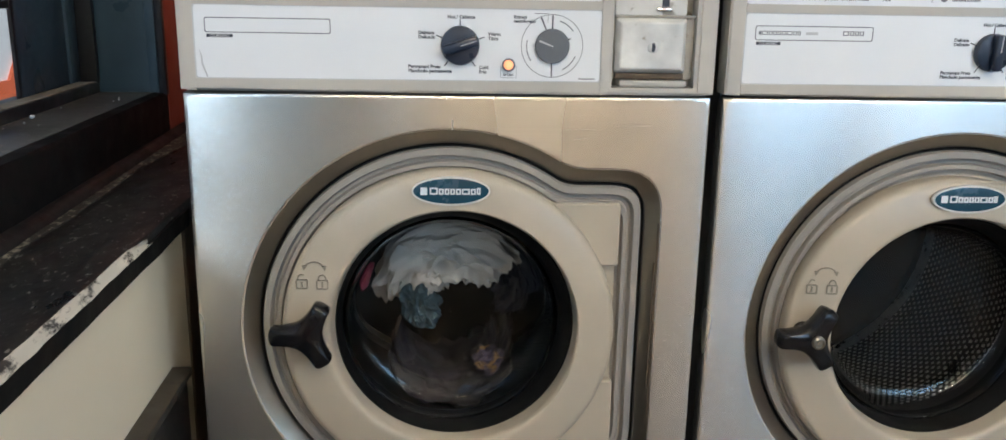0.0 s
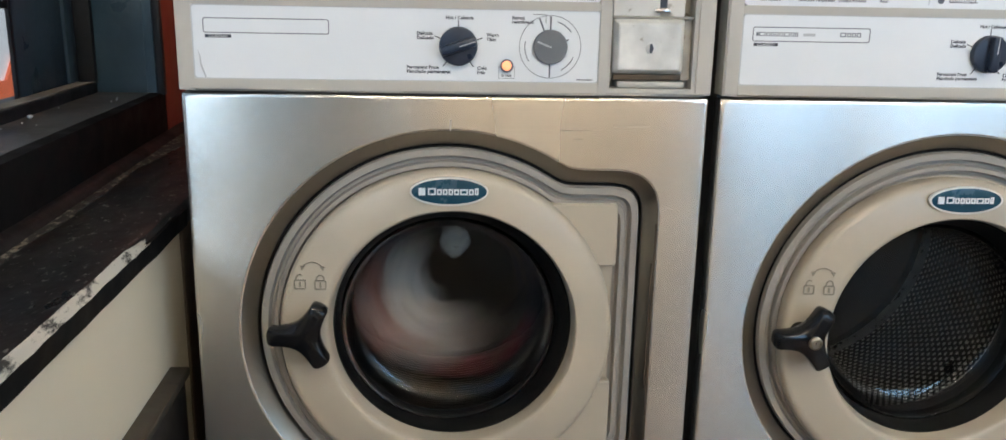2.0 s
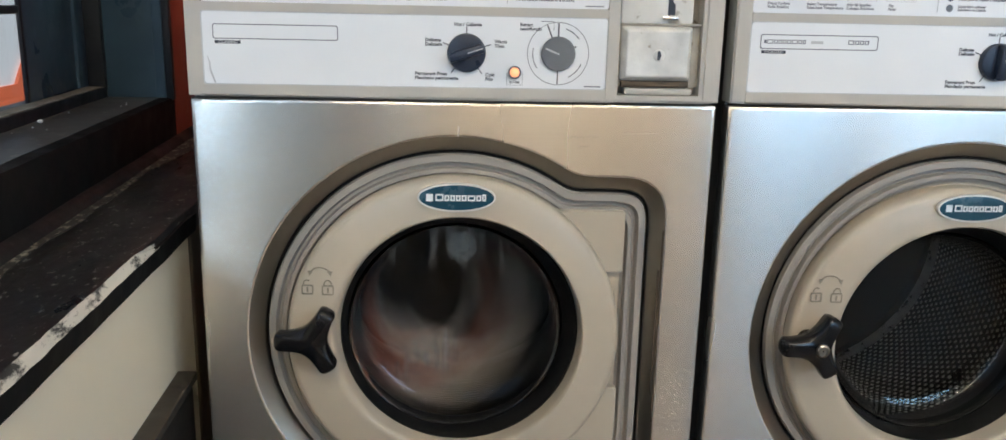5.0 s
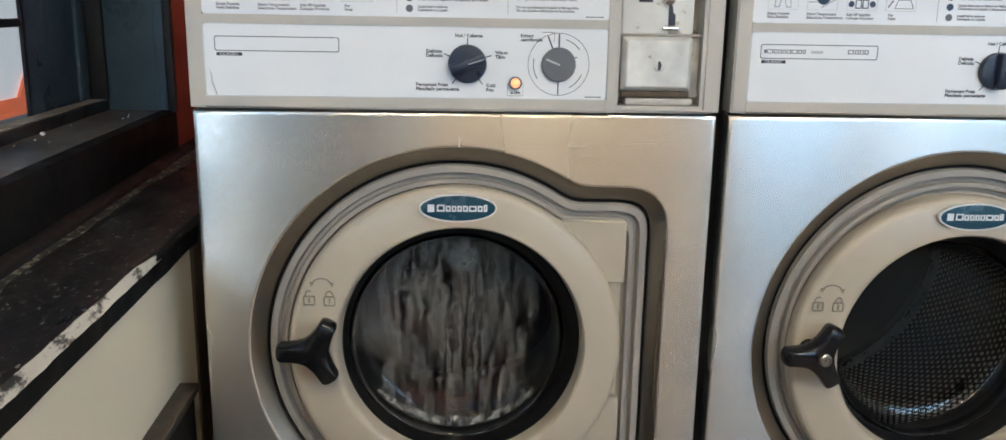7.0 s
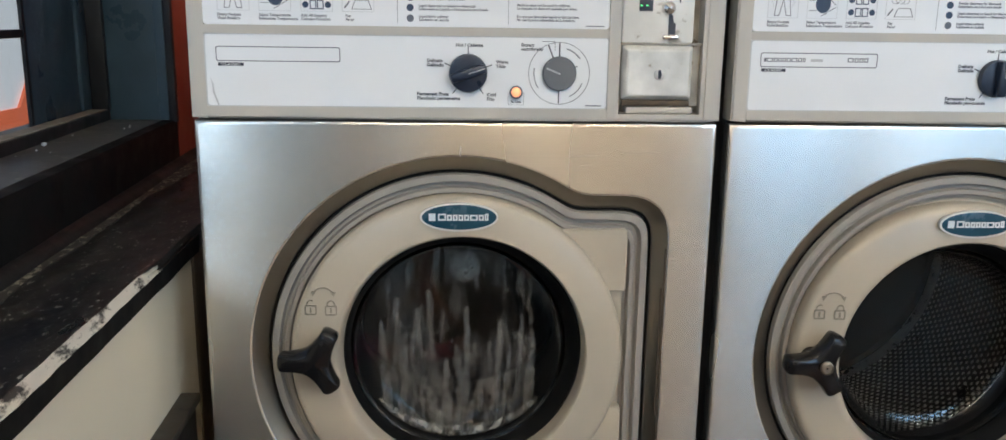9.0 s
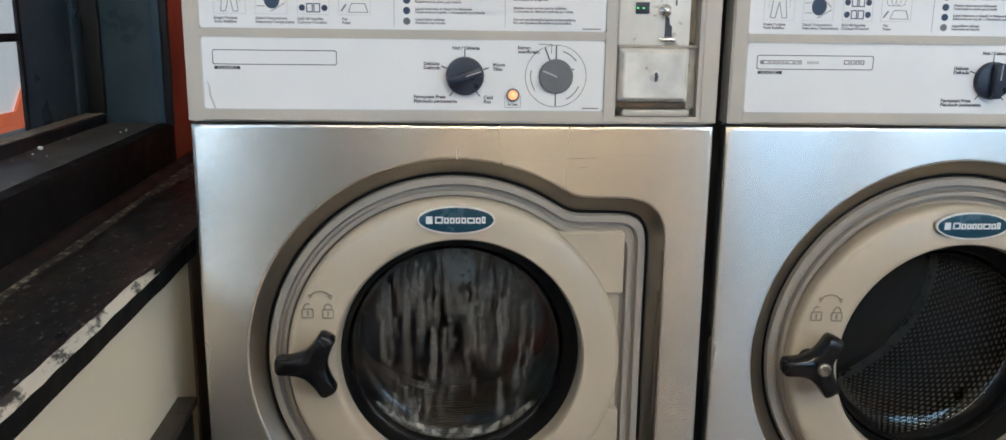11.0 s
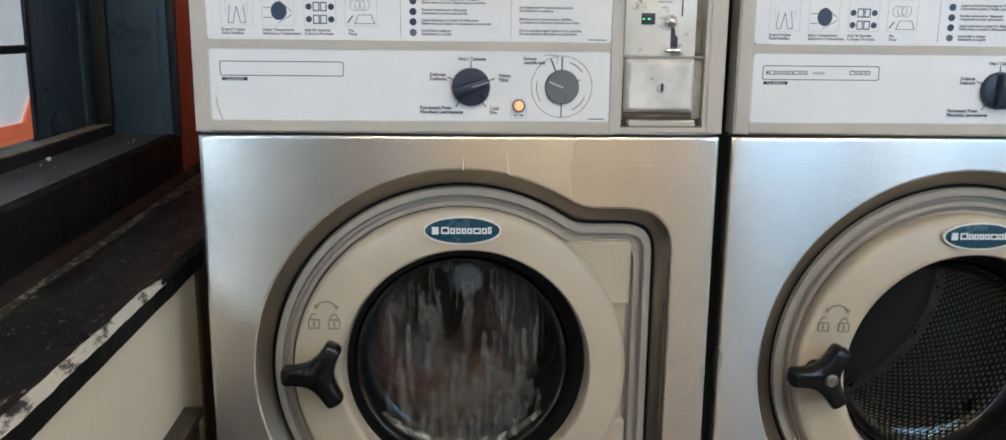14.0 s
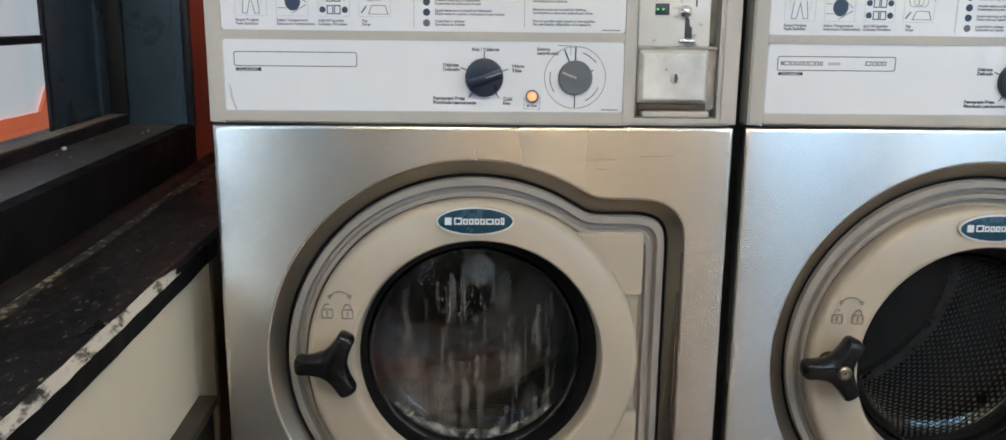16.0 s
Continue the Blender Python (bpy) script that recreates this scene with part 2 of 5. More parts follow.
# paler than the sheet: the lit edge at the drum's back, in colour
M["seam"] = mat("lit_drum_seam", (0.42, 0.41, 0.39), 0.34, 0.9, 0.3, 40, bump=0.4, bscale=160)
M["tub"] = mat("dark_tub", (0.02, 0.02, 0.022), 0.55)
M["bowl"] = glass("door_glass", (0.86, 0.86, 0.85))
M["bowl"].node_tree.nodes["Principled BSDF"].inputs["IOR"].default_value = 1.33
M["pane"] = glass("window_glass")
M["lampglow"] = glowing("amber_lamp", (1.0, 0.42, 0.20), 0.85)
M["led"] = glowing("green_digits", (0.10, 0.9, 0.25), 1.2)
M["tube"] = glowing("fluorescent_tube", (1.0, 0.893, 0.735), 81.0)
M["fitting"] = mat("white_fitting_enamel", (0.75, 0.75, 0.73), 0.4)
M["ledge"] = mat("worn_black_ledge_paint", (0.013, 0.013, 0.0125), 0.42, var=0.6, scale=14, bump=0.5, bscale=70, stretch=(1, 0.45, 1), second=(0.25, 0.245, 0.22), second_at=0.60, second_scale=150, spec=0.34, rvar=0.22)
M["ledgeface"] = mat("black_ledge_paint", (0.009, 0.009, 0.009), 0.6, var=0.4, scale=20, bump=0.2, bscale=60, spec=0.08)
M["chipped"] = mat("chipped_white_paint", (0.64, 0.61, 0.54), 0.6, var=0.1, scale=30, bump=0.3, bscale=80, second=(0.018, 0.016, 0.014), second_at=0.52, second_scale=26, stretch=(1, 0.4, 1))
M["dusty"] = mat("dusty_black_paint", (0.085, 0.085, 0.082), 0.40, var=0.45, scale=9, bump=0.2, bscale=70, second=(0.20, 0.175, 0.14), second_at=0.575, second_scale=60)
M["dustmix"] = mat("dust_on_black_paint", (0.035, 0.032, 0.027), 0.7, var=0.5, scale=16, bump=0.4, bscale=60, second=(0.30, 0.275, 0.22), second_at=0.52, second_scale=95, stretch=(1, 0.6, 1))
M["mould"] = mat("dusty_moulding", (0.006, 0.006, 0.006), 0.6, var=0.5, scale=16, bump=0.4, bscale=60, second=(0.14, 0.125, 0.10), second_at=0.66, second_scale=80)
M["navy"] = mat("navy_gloss_paint", (0.040, 0.074, 0.108), 0.34, var=0.35, scale=5, bump=0.9, bscale=34, second=(0.075, 0.115, 0.155), second_at=0.64, second_scale=9)
M["blackframe"] = mat("black_frame_paint", (0.010, 0.012, 0.016), 0.4, var=0.3, scale=12, bump=0.2, bscale=50)
M["dustline"] = mat("dust_and_filler", (0.26, 0.24, 0.20), 0.85, var=0.35, scale=40, bump=0.4, bscale=90)
M["red"] = mat("brick_red_wall_paint", (0.38, 0.080, 0.050), 0.55, var=0.08, scale=10, bump=0.25, bscale=70)
M["cream"] = mat("cream_wall_paint", (0.88, 0.80, 0.635), 0.6, var=0.035, scale=3, bump=0.25, bscale=45, second=(0.50, 0.46, 0.37), second_at=0.70, second_scale=6)
M["brown"] = mat("batten_and_gap_shade_brown", (0.15, 0.11, 0.07), 0.6, var=0.3, scale=10, bump=0.2, bscale=60, stretch=(6, 6, 1))
M["dado"] = mat("black_stained_panel", (0.020, 0.018, 0.016), 0.5, var=0.4, scale=8, bump=0.2, bscale=50)
M["dadocap"] = mat("worn_brown_capping", (0.055, 0.046, 0.035), 0.55, var=0.4, scale=14, bump=0.25, bscale=70, second=(0.035, 0.03, 0.024), second_at=0.56, second_scale=18)
M["floor"] = mat("vinyl_floor", (0.165, 0.125, 0.086), 0.5, var=0.15, scale=5)
M["wall"] = mat("warm_white_wall", (0.86, 0.79, 0.68), 0.7, var=0.05, scale=4, bump=0.1)
M["ceiling"] = mat("ceiling_paint", (0.66, 0.62, 0.56), 0.8, var=0.04)
M["asphalt"] = mat("asphalt", (0.06, 0.06, 0.06), 0.9, var=0.2, scale=12)
# street backdrop glows in place of the daylight falling on it
M["streetwall"] = glowing("glowing_grey_render", (0.56, 0.60, 0.64), 0.9)
M["orange"] = glowing("glowing_orange_paint", (0.72, 0.16, 0.07), 0.7)
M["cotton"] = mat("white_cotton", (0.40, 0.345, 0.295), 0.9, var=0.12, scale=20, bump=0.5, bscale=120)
M["teal"] = mat("teal_fabric", (0.026, 0.050, 0.062), 0.9, var=0.5, scale=45, bump=0.5, bscale=120)
M["maroon"] = mat("dark_red_fabric", (0.24, 0.065, 0.032), 0.9, var=0.35, scale=18, bump=0.5, bscale=120)
M["pink"] = mat("crimson_fabric", (0.24, 0.022, 0.045), 0.9, var=0.3, scale=18, bump=0.4, bscale=120)
M["plum"] = mat("dark_violet_fabric", (0.016, 0.014, 0.019), 0.9, var=0.3, scale=20, bump=0.5, bscale=120)
M["print"] = mat("patterned_fabric", (0.06, 0.045, 0.07), 0.9, var=0.5, scale=60, second=(0.24, 0.14, 0.05), second_at=0.52, second_scale=40)
M["streak"] = rivulet_film()
M["sheet"] = froth("thin_soap_sheet", (0.20, 0.172, 0.145), 0.38, 0.70, 90, 0.30, (1, 1, 0.25), (0.3, 0.98))
M["foam"] = froth("white_froth", (0.62, 0.585, 0.52), 0.42, 0.66, 90, 0.55, (1, 1, 0.8), (2.0, 3.0))
M["splash"] = froth("water_splash", (0.25, 0.228, 0.200), 0.25, 0.60, 130, 0.60, (1, 1, 1))
M["bubble"] = froth("water_drop", (0.42, 0.385, 0.34), 0.30, 0.60, 200, 0.5, (1, 1, 1), (2.0, 3.0))

# ---- building helpers ----


def part(name, bm, material, parent=None, label="", smooth=True, at=None):
    """Links a bmesh as one mesh object under a thing or under a part."""
    me = bpy.data.meshes.new(name)
    bmesh.ops.recalc_face_normals(bm, faces=bm.faces[:])
    bm.to_mesh(me)
    bm.free()
    me.materials.append(material)
    if smooth:
        me.polygons.foreach_set("use_smooth", [True] * len(me.polygons))
        me.set_sharp_from_angle(angle=radians(38))
    ob = new(name, me)
    ob.parent = parent
    if at is not None:
        ob.matrix_basis = at
    if label:
        tagged(ob, label)
    return ob


def thing(name, at, label, category, group="", kind=""):
    ob = new(name)
    ob.empty_display_size = 0.05
    ob.matrix_basis = at
    return tagged(ob, label, category, group, kind)


def box(x0, x1, y0, y1, z0, z1, bevel=0.0, bm=None, segments=2):
    b = bmesh.new()
    bmesh.ops.create_cube(b, size=1)
    bmesh.ops.transform(b, verts=b.verts, matrix=Matrix.Translation(((x0 + x1) / 2, (y0 + y1) / 2, (z0 + z1) / 2)) @ Matrix.Diagonal((x1 - x0, y1 - y0, z1 - z0, 1)))
    if bevel:
        bmesh.ops.bevel(b, geom=b.edges[:], offset=bevel, segments=segments, affect="EDGES", profile=0.5)
    if bm is None:
        return b
    return merged(bm, b)


def merged(bm, other):
    me = bpy.data.meshes.new("tmp")
    other.to_mesh(me)
    other.free()
    bm.from_mesh(me)
    bpy.data.meshes.remove(me)
    return bm


def loft(rings, cap=False, shut=False):
    """Closed rings of equal length, joined by quads."""
    bm = bmesh.new()
    rows = [[bm.verts.new(p) for p in ring] for ring in rings]
    pairs = list(zip(rows, rows[1:]))
    if shut:
        pairs.append((rows[-1], rows[0]))
    for a, b in pairs:
        n = len(a)
        for i in range(n):
            bm.faces.new((a[i], a[(i + 1) % n], b[(i + 1) % n], b[i]))
    if cap:
        bm.faces.new(rows[0])
        bm.faces.new(rows[-1])
    return bm


def circle(cx, cz, r, y, n=96, a0=0.0):
    return [(cx + r * math.cos(a0 + 2 * math.pi * i / n), y, cz + r * math.sin(a0 + 2 * math.pi * i / n)) for i in range(n)]


def lathe(cx, cz, profile, n=96, cap=False):
    """Rings of (radius, y) round an axis along y; a third number moves the ring's centre that part of the way to the hole's centre."""
    return loft([circle(cx + 0.0055 * sum(q[2:]), cz + 0.0040 * sum(q[2:]), q[0], q[1], n) for q in profile], cap)


def rod(a, b, r, n=10, bm=None):
    a, b = Vector(a), Vector(b)
    o = bmesh.new()
    bmesh.ops.create_cone(o, cap_ends=True, segments=n, radius1=r, radius2=r, depth=(b - a).length)
    bmesh.ops.transform(o, verts=o.verts, matrix=Matrix.Translation((a + b) / 2) @ (b - a).to_track_quat("Z", "Y").to_matrix().to_4x4())
    return o if bm is None else merged(bm, o)


def plate(points, y0, y1, bevel=0.0):
    """An upright plate of an outline of (x, z), from y0 (front) to y1."""
    bm = loft([[(x, y0, z) for x, z in points], [(x, y1, z) for x, z in points]], cap=True)
    return bm


def rounded(x0, x1, z0, z1, r, n=6):
    pts = []
    for cx, cz, a in ((x1 - r, z1 - r, 0), (x0 + r, z1 - r, 90), (x0 + r, z0 + r, 180), (x1 - r, z0 + r, 270)):
        pts += [(cx + r * math.cos(radians(a + 90 * i / n)), cz + r * math.sin(radians(a + 90 * i / n))) for i in range(n + 1)]
    return pts


def ring_plate(outer, inner, y0, y1):
    """A flat frame between two outlines of equal length."""
    return loft([[(x, y0, z) for x, z in outer], [(x, y0, z) for x, z in inner], [(x, y1, z) for x, z in inner], [(x, y1, z) for x, z in outer]], shut=True)


def lettering(name, words, x, z, y, size, material, parent, align="LEFT", turn=0.0, squash=1.0, heavy=0.0):
    cu = bpy.data.curves.new(name, "FONT")
    cu.body, cu.size, cu.align_x, cu.extrude, cu.space_line, cu.resolution_u, cu.offset = words, size, align, 0.00012, 0.92, 2, heavy
    tmp = bpy.data.objects.new(name, cu)
    scene.collection.objects.link(tmp)
    me = bpy.data.meshes.new_from_object(tmp.evaluated_get(bpy.context.evaluated_depsgraph_get()))
    bpy.data.objects.remove(tmp)
    bpy.data.curves.remove(cu)
    me.materials.clear()
    me.materials.append(material)
    ob = new(name, me)
    ob.parent = parent
    ob.matrix_basis = pose(x, y, z, 90, turn, 0) @ Matrix.Diagonal((squash, 1, 1, 1))
    return ob


# ---- the washing machines ----
W, PITCH = 0.66, 0.675
CX, CZ, R = 0.328, 0.685, 0.271      # the cut-out in the front
NP = 240


def outline(off, y):
    """The cut-out's shape, a circle with a square shoulder on the hinge side, moved inwards by off."""
    r0 = R - off
    x1, half, rc = 0.604 - CX - off, 0.2205 - off, max(0.048 - off, 0.012)
    rad = []
    for i in range(NP):
        a = 2 * math.pi * i / NP
        c, s = math.cos(a), abs(math.sin(a))
        r = r0
        if c > 0.02:
            d = min(x1 / c, half / max(s, 1e-6))
            px, pz = d * c, d * s
            if px > x1 - rc and pz > half - rc:
                kx, kz = x1 - rc, half - rc
                b = kx * c + kz * s
                d = b + math.sqrt(max(b * b - (kx * kx + kz * kz - rc * rc), 0))
            r = max(r, d)
        rad.append(r)
    for _ in range(4):
        rad = [(rad[i - 1] + 2 * rad[i] + rad[(i + 1) % NP]) / 4 for i in range(NP)]
    return [(CX + rad[i] * math.cos(2 * math.pi * i / NP), y, CZ + rad[i] * math.sin(2 * math.pi * i / NP)) for i in range(NP)]


def rectangle_ring(x0, x1, z0, z1, y):
    """Points on a rectangle, one on each ray of the outline, with the corners among them."""
    pts = []
    for i in range(NP):
        a = 2 * math.pi * i / NP
        c, s = math.cos(a), math.sin(a)
        d = min(((x1 - CX) / c if c > 0 else (x0 - CX) / c) if abs(c) > 1e-9 else 9, ((z1 - CZ) / s if s > 0 else (z0 - CZ) / s) if abs(s) > 1e-9 else 9)
        pts.append([CX + d * c, y, CZ + d * s])
    for qx in (x0, x1):
        for qz in (z0, z1):
            k = min(range(NP), key=lambda i: abs((math.atan2(qz - CZ, qx - CX) - 2 * math.pi * i / NP + math.pi) % (2 * math.pi) - math.pi))
            pts[k] = [qx, y, qz]
    return pts


def padlock(x, z, y, parent, is_open):
    bm = ring_plate(rounded(x - 0.0076, x + 0.0076, z - 0.0072, z + 0.0058, 0.002, 3), rounded(x - 0.0062, x + 0.0062, z - 0.0058, z + 0.0044, 0.0015, 3), y - 0.0006, y + 0.001)
    merged(bm, box(x - 0.0010, x + 0.0010, y - 0.0006, y + 0.001, z - 0.0040, z + 0.0025))
    n = 10
    pts = [Vector((x - 0.0048 * math.cos(math.pi * i / n), y, z + 0.0066 + 0.0060 * math.sin(math.pi * i / n))) for i in range(n + 1 - (3 if is_open else 0))]
    for a, b in zip(pts, pts[1:]):
        rod(a, b, 0.0008, 6, bm)
    part("padlock_mark", bm, M["lockmark"], parent)


def fluted_drum(rad, depth, n=120):
    """A drum sheet with coordinates for its holes."""
    verts, faces, uvs = [], [], []
    for j in range(2):
        for i in range(n):
            a = 2 * math.pi * i / n
            verts.append((rad * math.sin(a), depth * j, rad * math.cos(a)))
    turns = 2 * math.pi * rad / 0.0125
    for i in range(n):
        faces.append((i, (i + 1) % n, n + (i + 1) % n, n + i))
        uvs += [(turns * i / n, 0), (turns * (i + 1) / n, 0), (turns * (i + 1) / n, depth / 0.0108), (turns * i / n, depth / 0.0108)]
    me = bpy.data.meshes.new("drum")
    me.from_pydata(verts, [], faces)
    lay = me.uv_layers.new(name="UVMap")
    for k, c in enumerate(uvs):
        lay.data[k].uv = c
    me.polygons.foreach_set("use_smooth", [True] * len(me.polygons))
    return me


def washing_machine(x0, running, drop, label):
    top = thing("washing_machine", pose(x0, 0, 0), label, "washing machine", "coin laundry machines")
    k = M
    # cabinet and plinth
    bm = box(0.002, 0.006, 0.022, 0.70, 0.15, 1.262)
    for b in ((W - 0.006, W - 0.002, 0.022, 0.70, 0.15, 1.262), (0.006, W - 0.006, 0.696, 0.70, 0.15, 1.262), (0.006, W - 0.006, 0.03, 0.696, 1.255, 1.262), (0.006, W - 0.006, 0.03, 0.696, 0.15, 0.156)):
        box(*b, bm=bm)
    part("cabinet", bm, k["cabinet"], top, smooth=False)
    # pale panel added to bounce light onto the cream wall beside it
    if running:
        part("side_panel", box(-0.0005, 0.0017, 0.024, 0.70, 0.15, 1.262), k["bouncepanel"], top, "light grey panel added to bounce light onto the wall", smooth=False)
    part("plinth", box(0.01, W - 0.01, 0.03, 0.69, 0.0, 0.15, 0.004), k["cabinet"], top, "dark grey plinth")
    # stainless front with its cut-out
    e = 0.004
    front = loft([rectangle_ring(0, W, 0.20, 1.0, 0.022), rectangle_ring(0, W, 0.20, 1.0, e), rectangle_ring(e * 0.3, W - e * 0.3, 0.20 + e * 0.3, 1.0 - e * 0.3, e * 0.3),
                  rectangle_ring(e, W - e, 0.20 + e, 1.0 - e, 0), rectangle_ring(e + 0.0015, W - e - 0.0015, 0.2055 + 0.0, 1.0 - e - 0.0015, 0), outline(-0.0035, 0), outline(-0.002, 0), outline(0.0, 0.0008)])
    part("front_panel", front, k["steel"], top, "brushed stainless steel front panel")
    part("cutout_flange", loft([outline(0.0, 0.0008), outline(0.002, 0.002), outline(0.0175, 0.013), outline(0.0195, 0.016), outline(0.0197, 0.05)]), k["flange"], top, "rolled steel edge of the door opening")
    if running:
        for x0, z0, z1 in ((0.6015, 0.56, 0.835), (0.5985, 0.60, 0.78)):
            pts = [(x0 + 0.0012 * noise.noise((z0 + (z1 - z0) * i / 20 * 40, x0 * 90, 1)), z0 + (z1 - z0) * i / 20) for i in range(21)]
            part("rust_streak", plate(pts + [(x + 0.0018, z) for x, z in reversed(pts)], -0.0004 if x0 > 0.6 else 0.0012, 0.004), k["rust"], top, "thin brown rust streak", smooth=False)
    if running:
        part("scratch", plate([(0.3305, 0.9560), (0.3318, 0.9560), (0.3322, 0.9690), (0.3310, 0.9690)], -0.0003, 0.001), k["scratch"], top, "short pale scratch in the steel", smooth=False)
        for x0, x1, z in ((0.470, 0.512, 0.957), (0.486, 0.500, 0.945), (0.540, 0.585, 0.962)):
            part("scratch", plate([(x0, z), (x1, z + 0.0012), (x1, z + 0.0017), (x0, z + 0.0006)], -0.0003, 0.001), k["scratchdark"], top, "fine dark scratch in the steel", smooth=False)
    part("kick_panel", box(0.002, W - 0.002, 0.004, 0.022, 0.152, 0.197, 0.002), k["steel"], top)
    part("seal_strip", loft([outline(0.0197, 0.03), outline(0.0215, 0.018), outline(0.0235, 0.018), outline(0.024, 0.03)]), k["rubber"], top, "black rubber seal")
    # door frame with its steps
    d = -drop
    frame_rings = [(0.0238, 0.05), (0.0238, 0.012), (0.0252, 0.009), (0.0335, 0.008), (0.0350, 0.0105), (0.0365, 0.0165), (0.0405, 0.0165), (0.0415, 0.0095),
                   (0.0425, 0.008), (0.0475, 0.0075), (0.0490, 0.010), (0.0500, 0.016), (0.0540, 0.016), (0.055, 0.016)]
    part("door_frame", loft([outline(o, y) for o, y in frame_rings]), k["doorframe"], top, "stepped grey plastic door surround")
    back = [outline(0.054, 0.016), [(CX + 0.195 * math.cos(2 * math.pi * i / NP), 0.016, CZ + 0.195 * math.sin(2 * math.pi * i / NP)) for i in range(NP)]]
    part("hinge_plate", loft(back), k["door"], top)
    for pts in ([(0.502, 0.776), (0.549, 0.776), (0.5515, 0.779), (0.5515, 0.8575), (0.548, 0.861), (0.452, 0.861)], [(0.436, 0.500), (0.5515, 0.500), (0.5515, 0.6075), (0.548, 0.611), (0.507, 0.611)]):
        cx = sum(p[0] for p in pts) / len(pts)
        cz = sum(p[1] for p in pts) / len(pts)
        inner = [(x + (0.002 if x < cx else -0.002), z + (0.002 if z < cz else -0.002)) for x, z in pts]
        hc = loft([[(x, 0.017, z) for x, z in pts], [(x, 0.003, z) for x, z in pts], [(x, 0.001, z) for x, z in inner]], cap=True)
        part("hinge_cover", hc, k["door"], top, "beige plastic hinge cover", smooth=False)
    # the round door
    dz = CZ + 0.0025 + d
    DX = 0.3285 if running else 0.3245
    shift = 0.0 if running else -0.004
    door = part("door", lathe(DX, dz, [(0.2190, 0.014), (0.2195, -0.004), (0.2182, -0.0095), (0.2145, -0.0130), (0.2090, -0.0150, 0.1), (0.1720, -0.0202, 0.9), (0.1655, -0.0200, 1), (0.1630, -0.0180, 1.1), (0.1612, -0.0120, 1.2), (0.1592, 0.004, 1.3), (0.1580, 0.016, 1.3)]), k["door"], top, "beige plastic ring of the round door")
    GXL, GZL = DX + 0.0045, dz + 0.0035
    part("gasket", lathe(GXL, GZL, [(0.1594, 0.0065, 0.4), (0.1570, 0.0045, 0.4), (0.1535, 0.0100, 0.2), (0.1500, 0.0190, -0.2), (0.1478, 0.0260, -0.4), (0.1470, 0.032, -0.6), (0.1470, 0.055, -0.6)]), k["rubber"], door, "black rubber gasket")
    bowl = lathe(GXL - 0.0033, GZL - 0.0024, [(q[0] * 1.05, q[1] - 0.015) for q in [(0.1390, 0.046), (0.1365, 0.0475), (0.1330, 0.0560), (0.1300, 0.0680), (0.1255, 0.0760), (0.117, 0.0810), (0.10, 0.0840), (0.07, 0.0862), (0.03, 0.0873), (0.002, 0.0875),
                             (0.002, 0.0915), (0.03, 0.0913), (0.07, 0.0902), (0.10, 0.0880), (0.1185, 0.0850), (0.1290, 0.0790), (0.1338, 0.0695), (0.1368, 0.0570), (0.1400, 0.0515), (0.1400, 0.046)]])
    gl = part("door_glass", bowl, k["bowl"], door, "clear bowl-shaped glass")
    gl.visible_shadow = False
    # oval badge: plain shapes stand for the maker's mark
    bx, bz, yb = 0.3300, 0.8820 + d, -0.0215
    oval = lambda s, n=64: [(bx + 0.0490 * s * math.cos(2 * math.pi * i / n), bz + (0.0180 - 0.0490 * (1 - s)) * math.sin(2 * math.pi * i / n)) for i in range(n)]
    badge = part("badge", loft([[(x, yb + 0.004, z) for x, z in oval(1.0)], [(x, yb - 0.0012, z) for x, z in oval(0.995)], [(x, yb - 0.0016, z) for x, z in oval(0.96)]], cap=True), k["badge"], top, "dark teal oval badge")
    part("badge_rim", ring_plate(oval(1.01), oval(0.965), yb - 0.0026, yb + 0.003), k["coin"], badge)
    part("badge_emblem", box(bx - 0.0385, bx - 0.0300, yb - 0.0024, yb - 0.001, bz - 0.0048, bz + 0.0048), k["sticker"], badge, smooth=False)
    widths = (0.0100, 0.0062, 0.0058, 0.0058, 0.0062, 0.0098, 0.0062, 0.0046)
    for i, wd in enumerate(widths):
        xx = bx - 0.0268 + sum(widths[:i]) + 0.0013 * i
        up = 0.0046 if i in (0, 7) else 0.0032
        ring = ring_plate([(xx, bz - 0.0042), (xx + wd, bz - 0.0042), (xx + wd, bz + up), (xx, bz + up)], [(xx + 0.0018, bz - 0.0024), (xx + wd - 0.0018, bz - 0.0024), (xx + wd - 0.0018, bz + up - 0.0018), (xx + 0.0018, bz + up - 0.0018)], yb - 0.0024, yb - 0.001)
        part("badge_bar", ring, k["sticker"], badge, smooth=False)
    # lock signs on the ring
    padlock(0.1385 + shift, 0.7580 + d, -0.0176, door, True)
    padlock(0.1650 + shift, 0.7580 + d, -0.0203, door, False)
    arc = bmesh.new()
    yl = -0.0192
    pts = [Vector((0.1555 + shift + 0.0130 * math.cos(radians(a)), yl + 0.0002 - 0.0017 * math.cos(radians(a)), 0.7780 + d + 0.0095 * math.sin(radians(a)))) for a in range(15, 166, 15)]
    for a, b in zip(pts, pts[1:]):
        rod(a, b, 0.0008, 6, arc)
    for p, s in ((pts[0], 1), (pts[-1], -1)):
        merged(arc, plate([(p.x - 0.0032, p.z + 0.002), (p.x + 0.0032, p.z + 0.002), (p.x + 0.0012 * s, p.z - 0.0042)], p.y - 0.0004, p.y + 0.001))
    part("turn_arrow", arc, k["lockmark"], door)
    # three-lobed handle
    hx, hz = 0.1465 + 4.6 * shift, 0.6990 + d
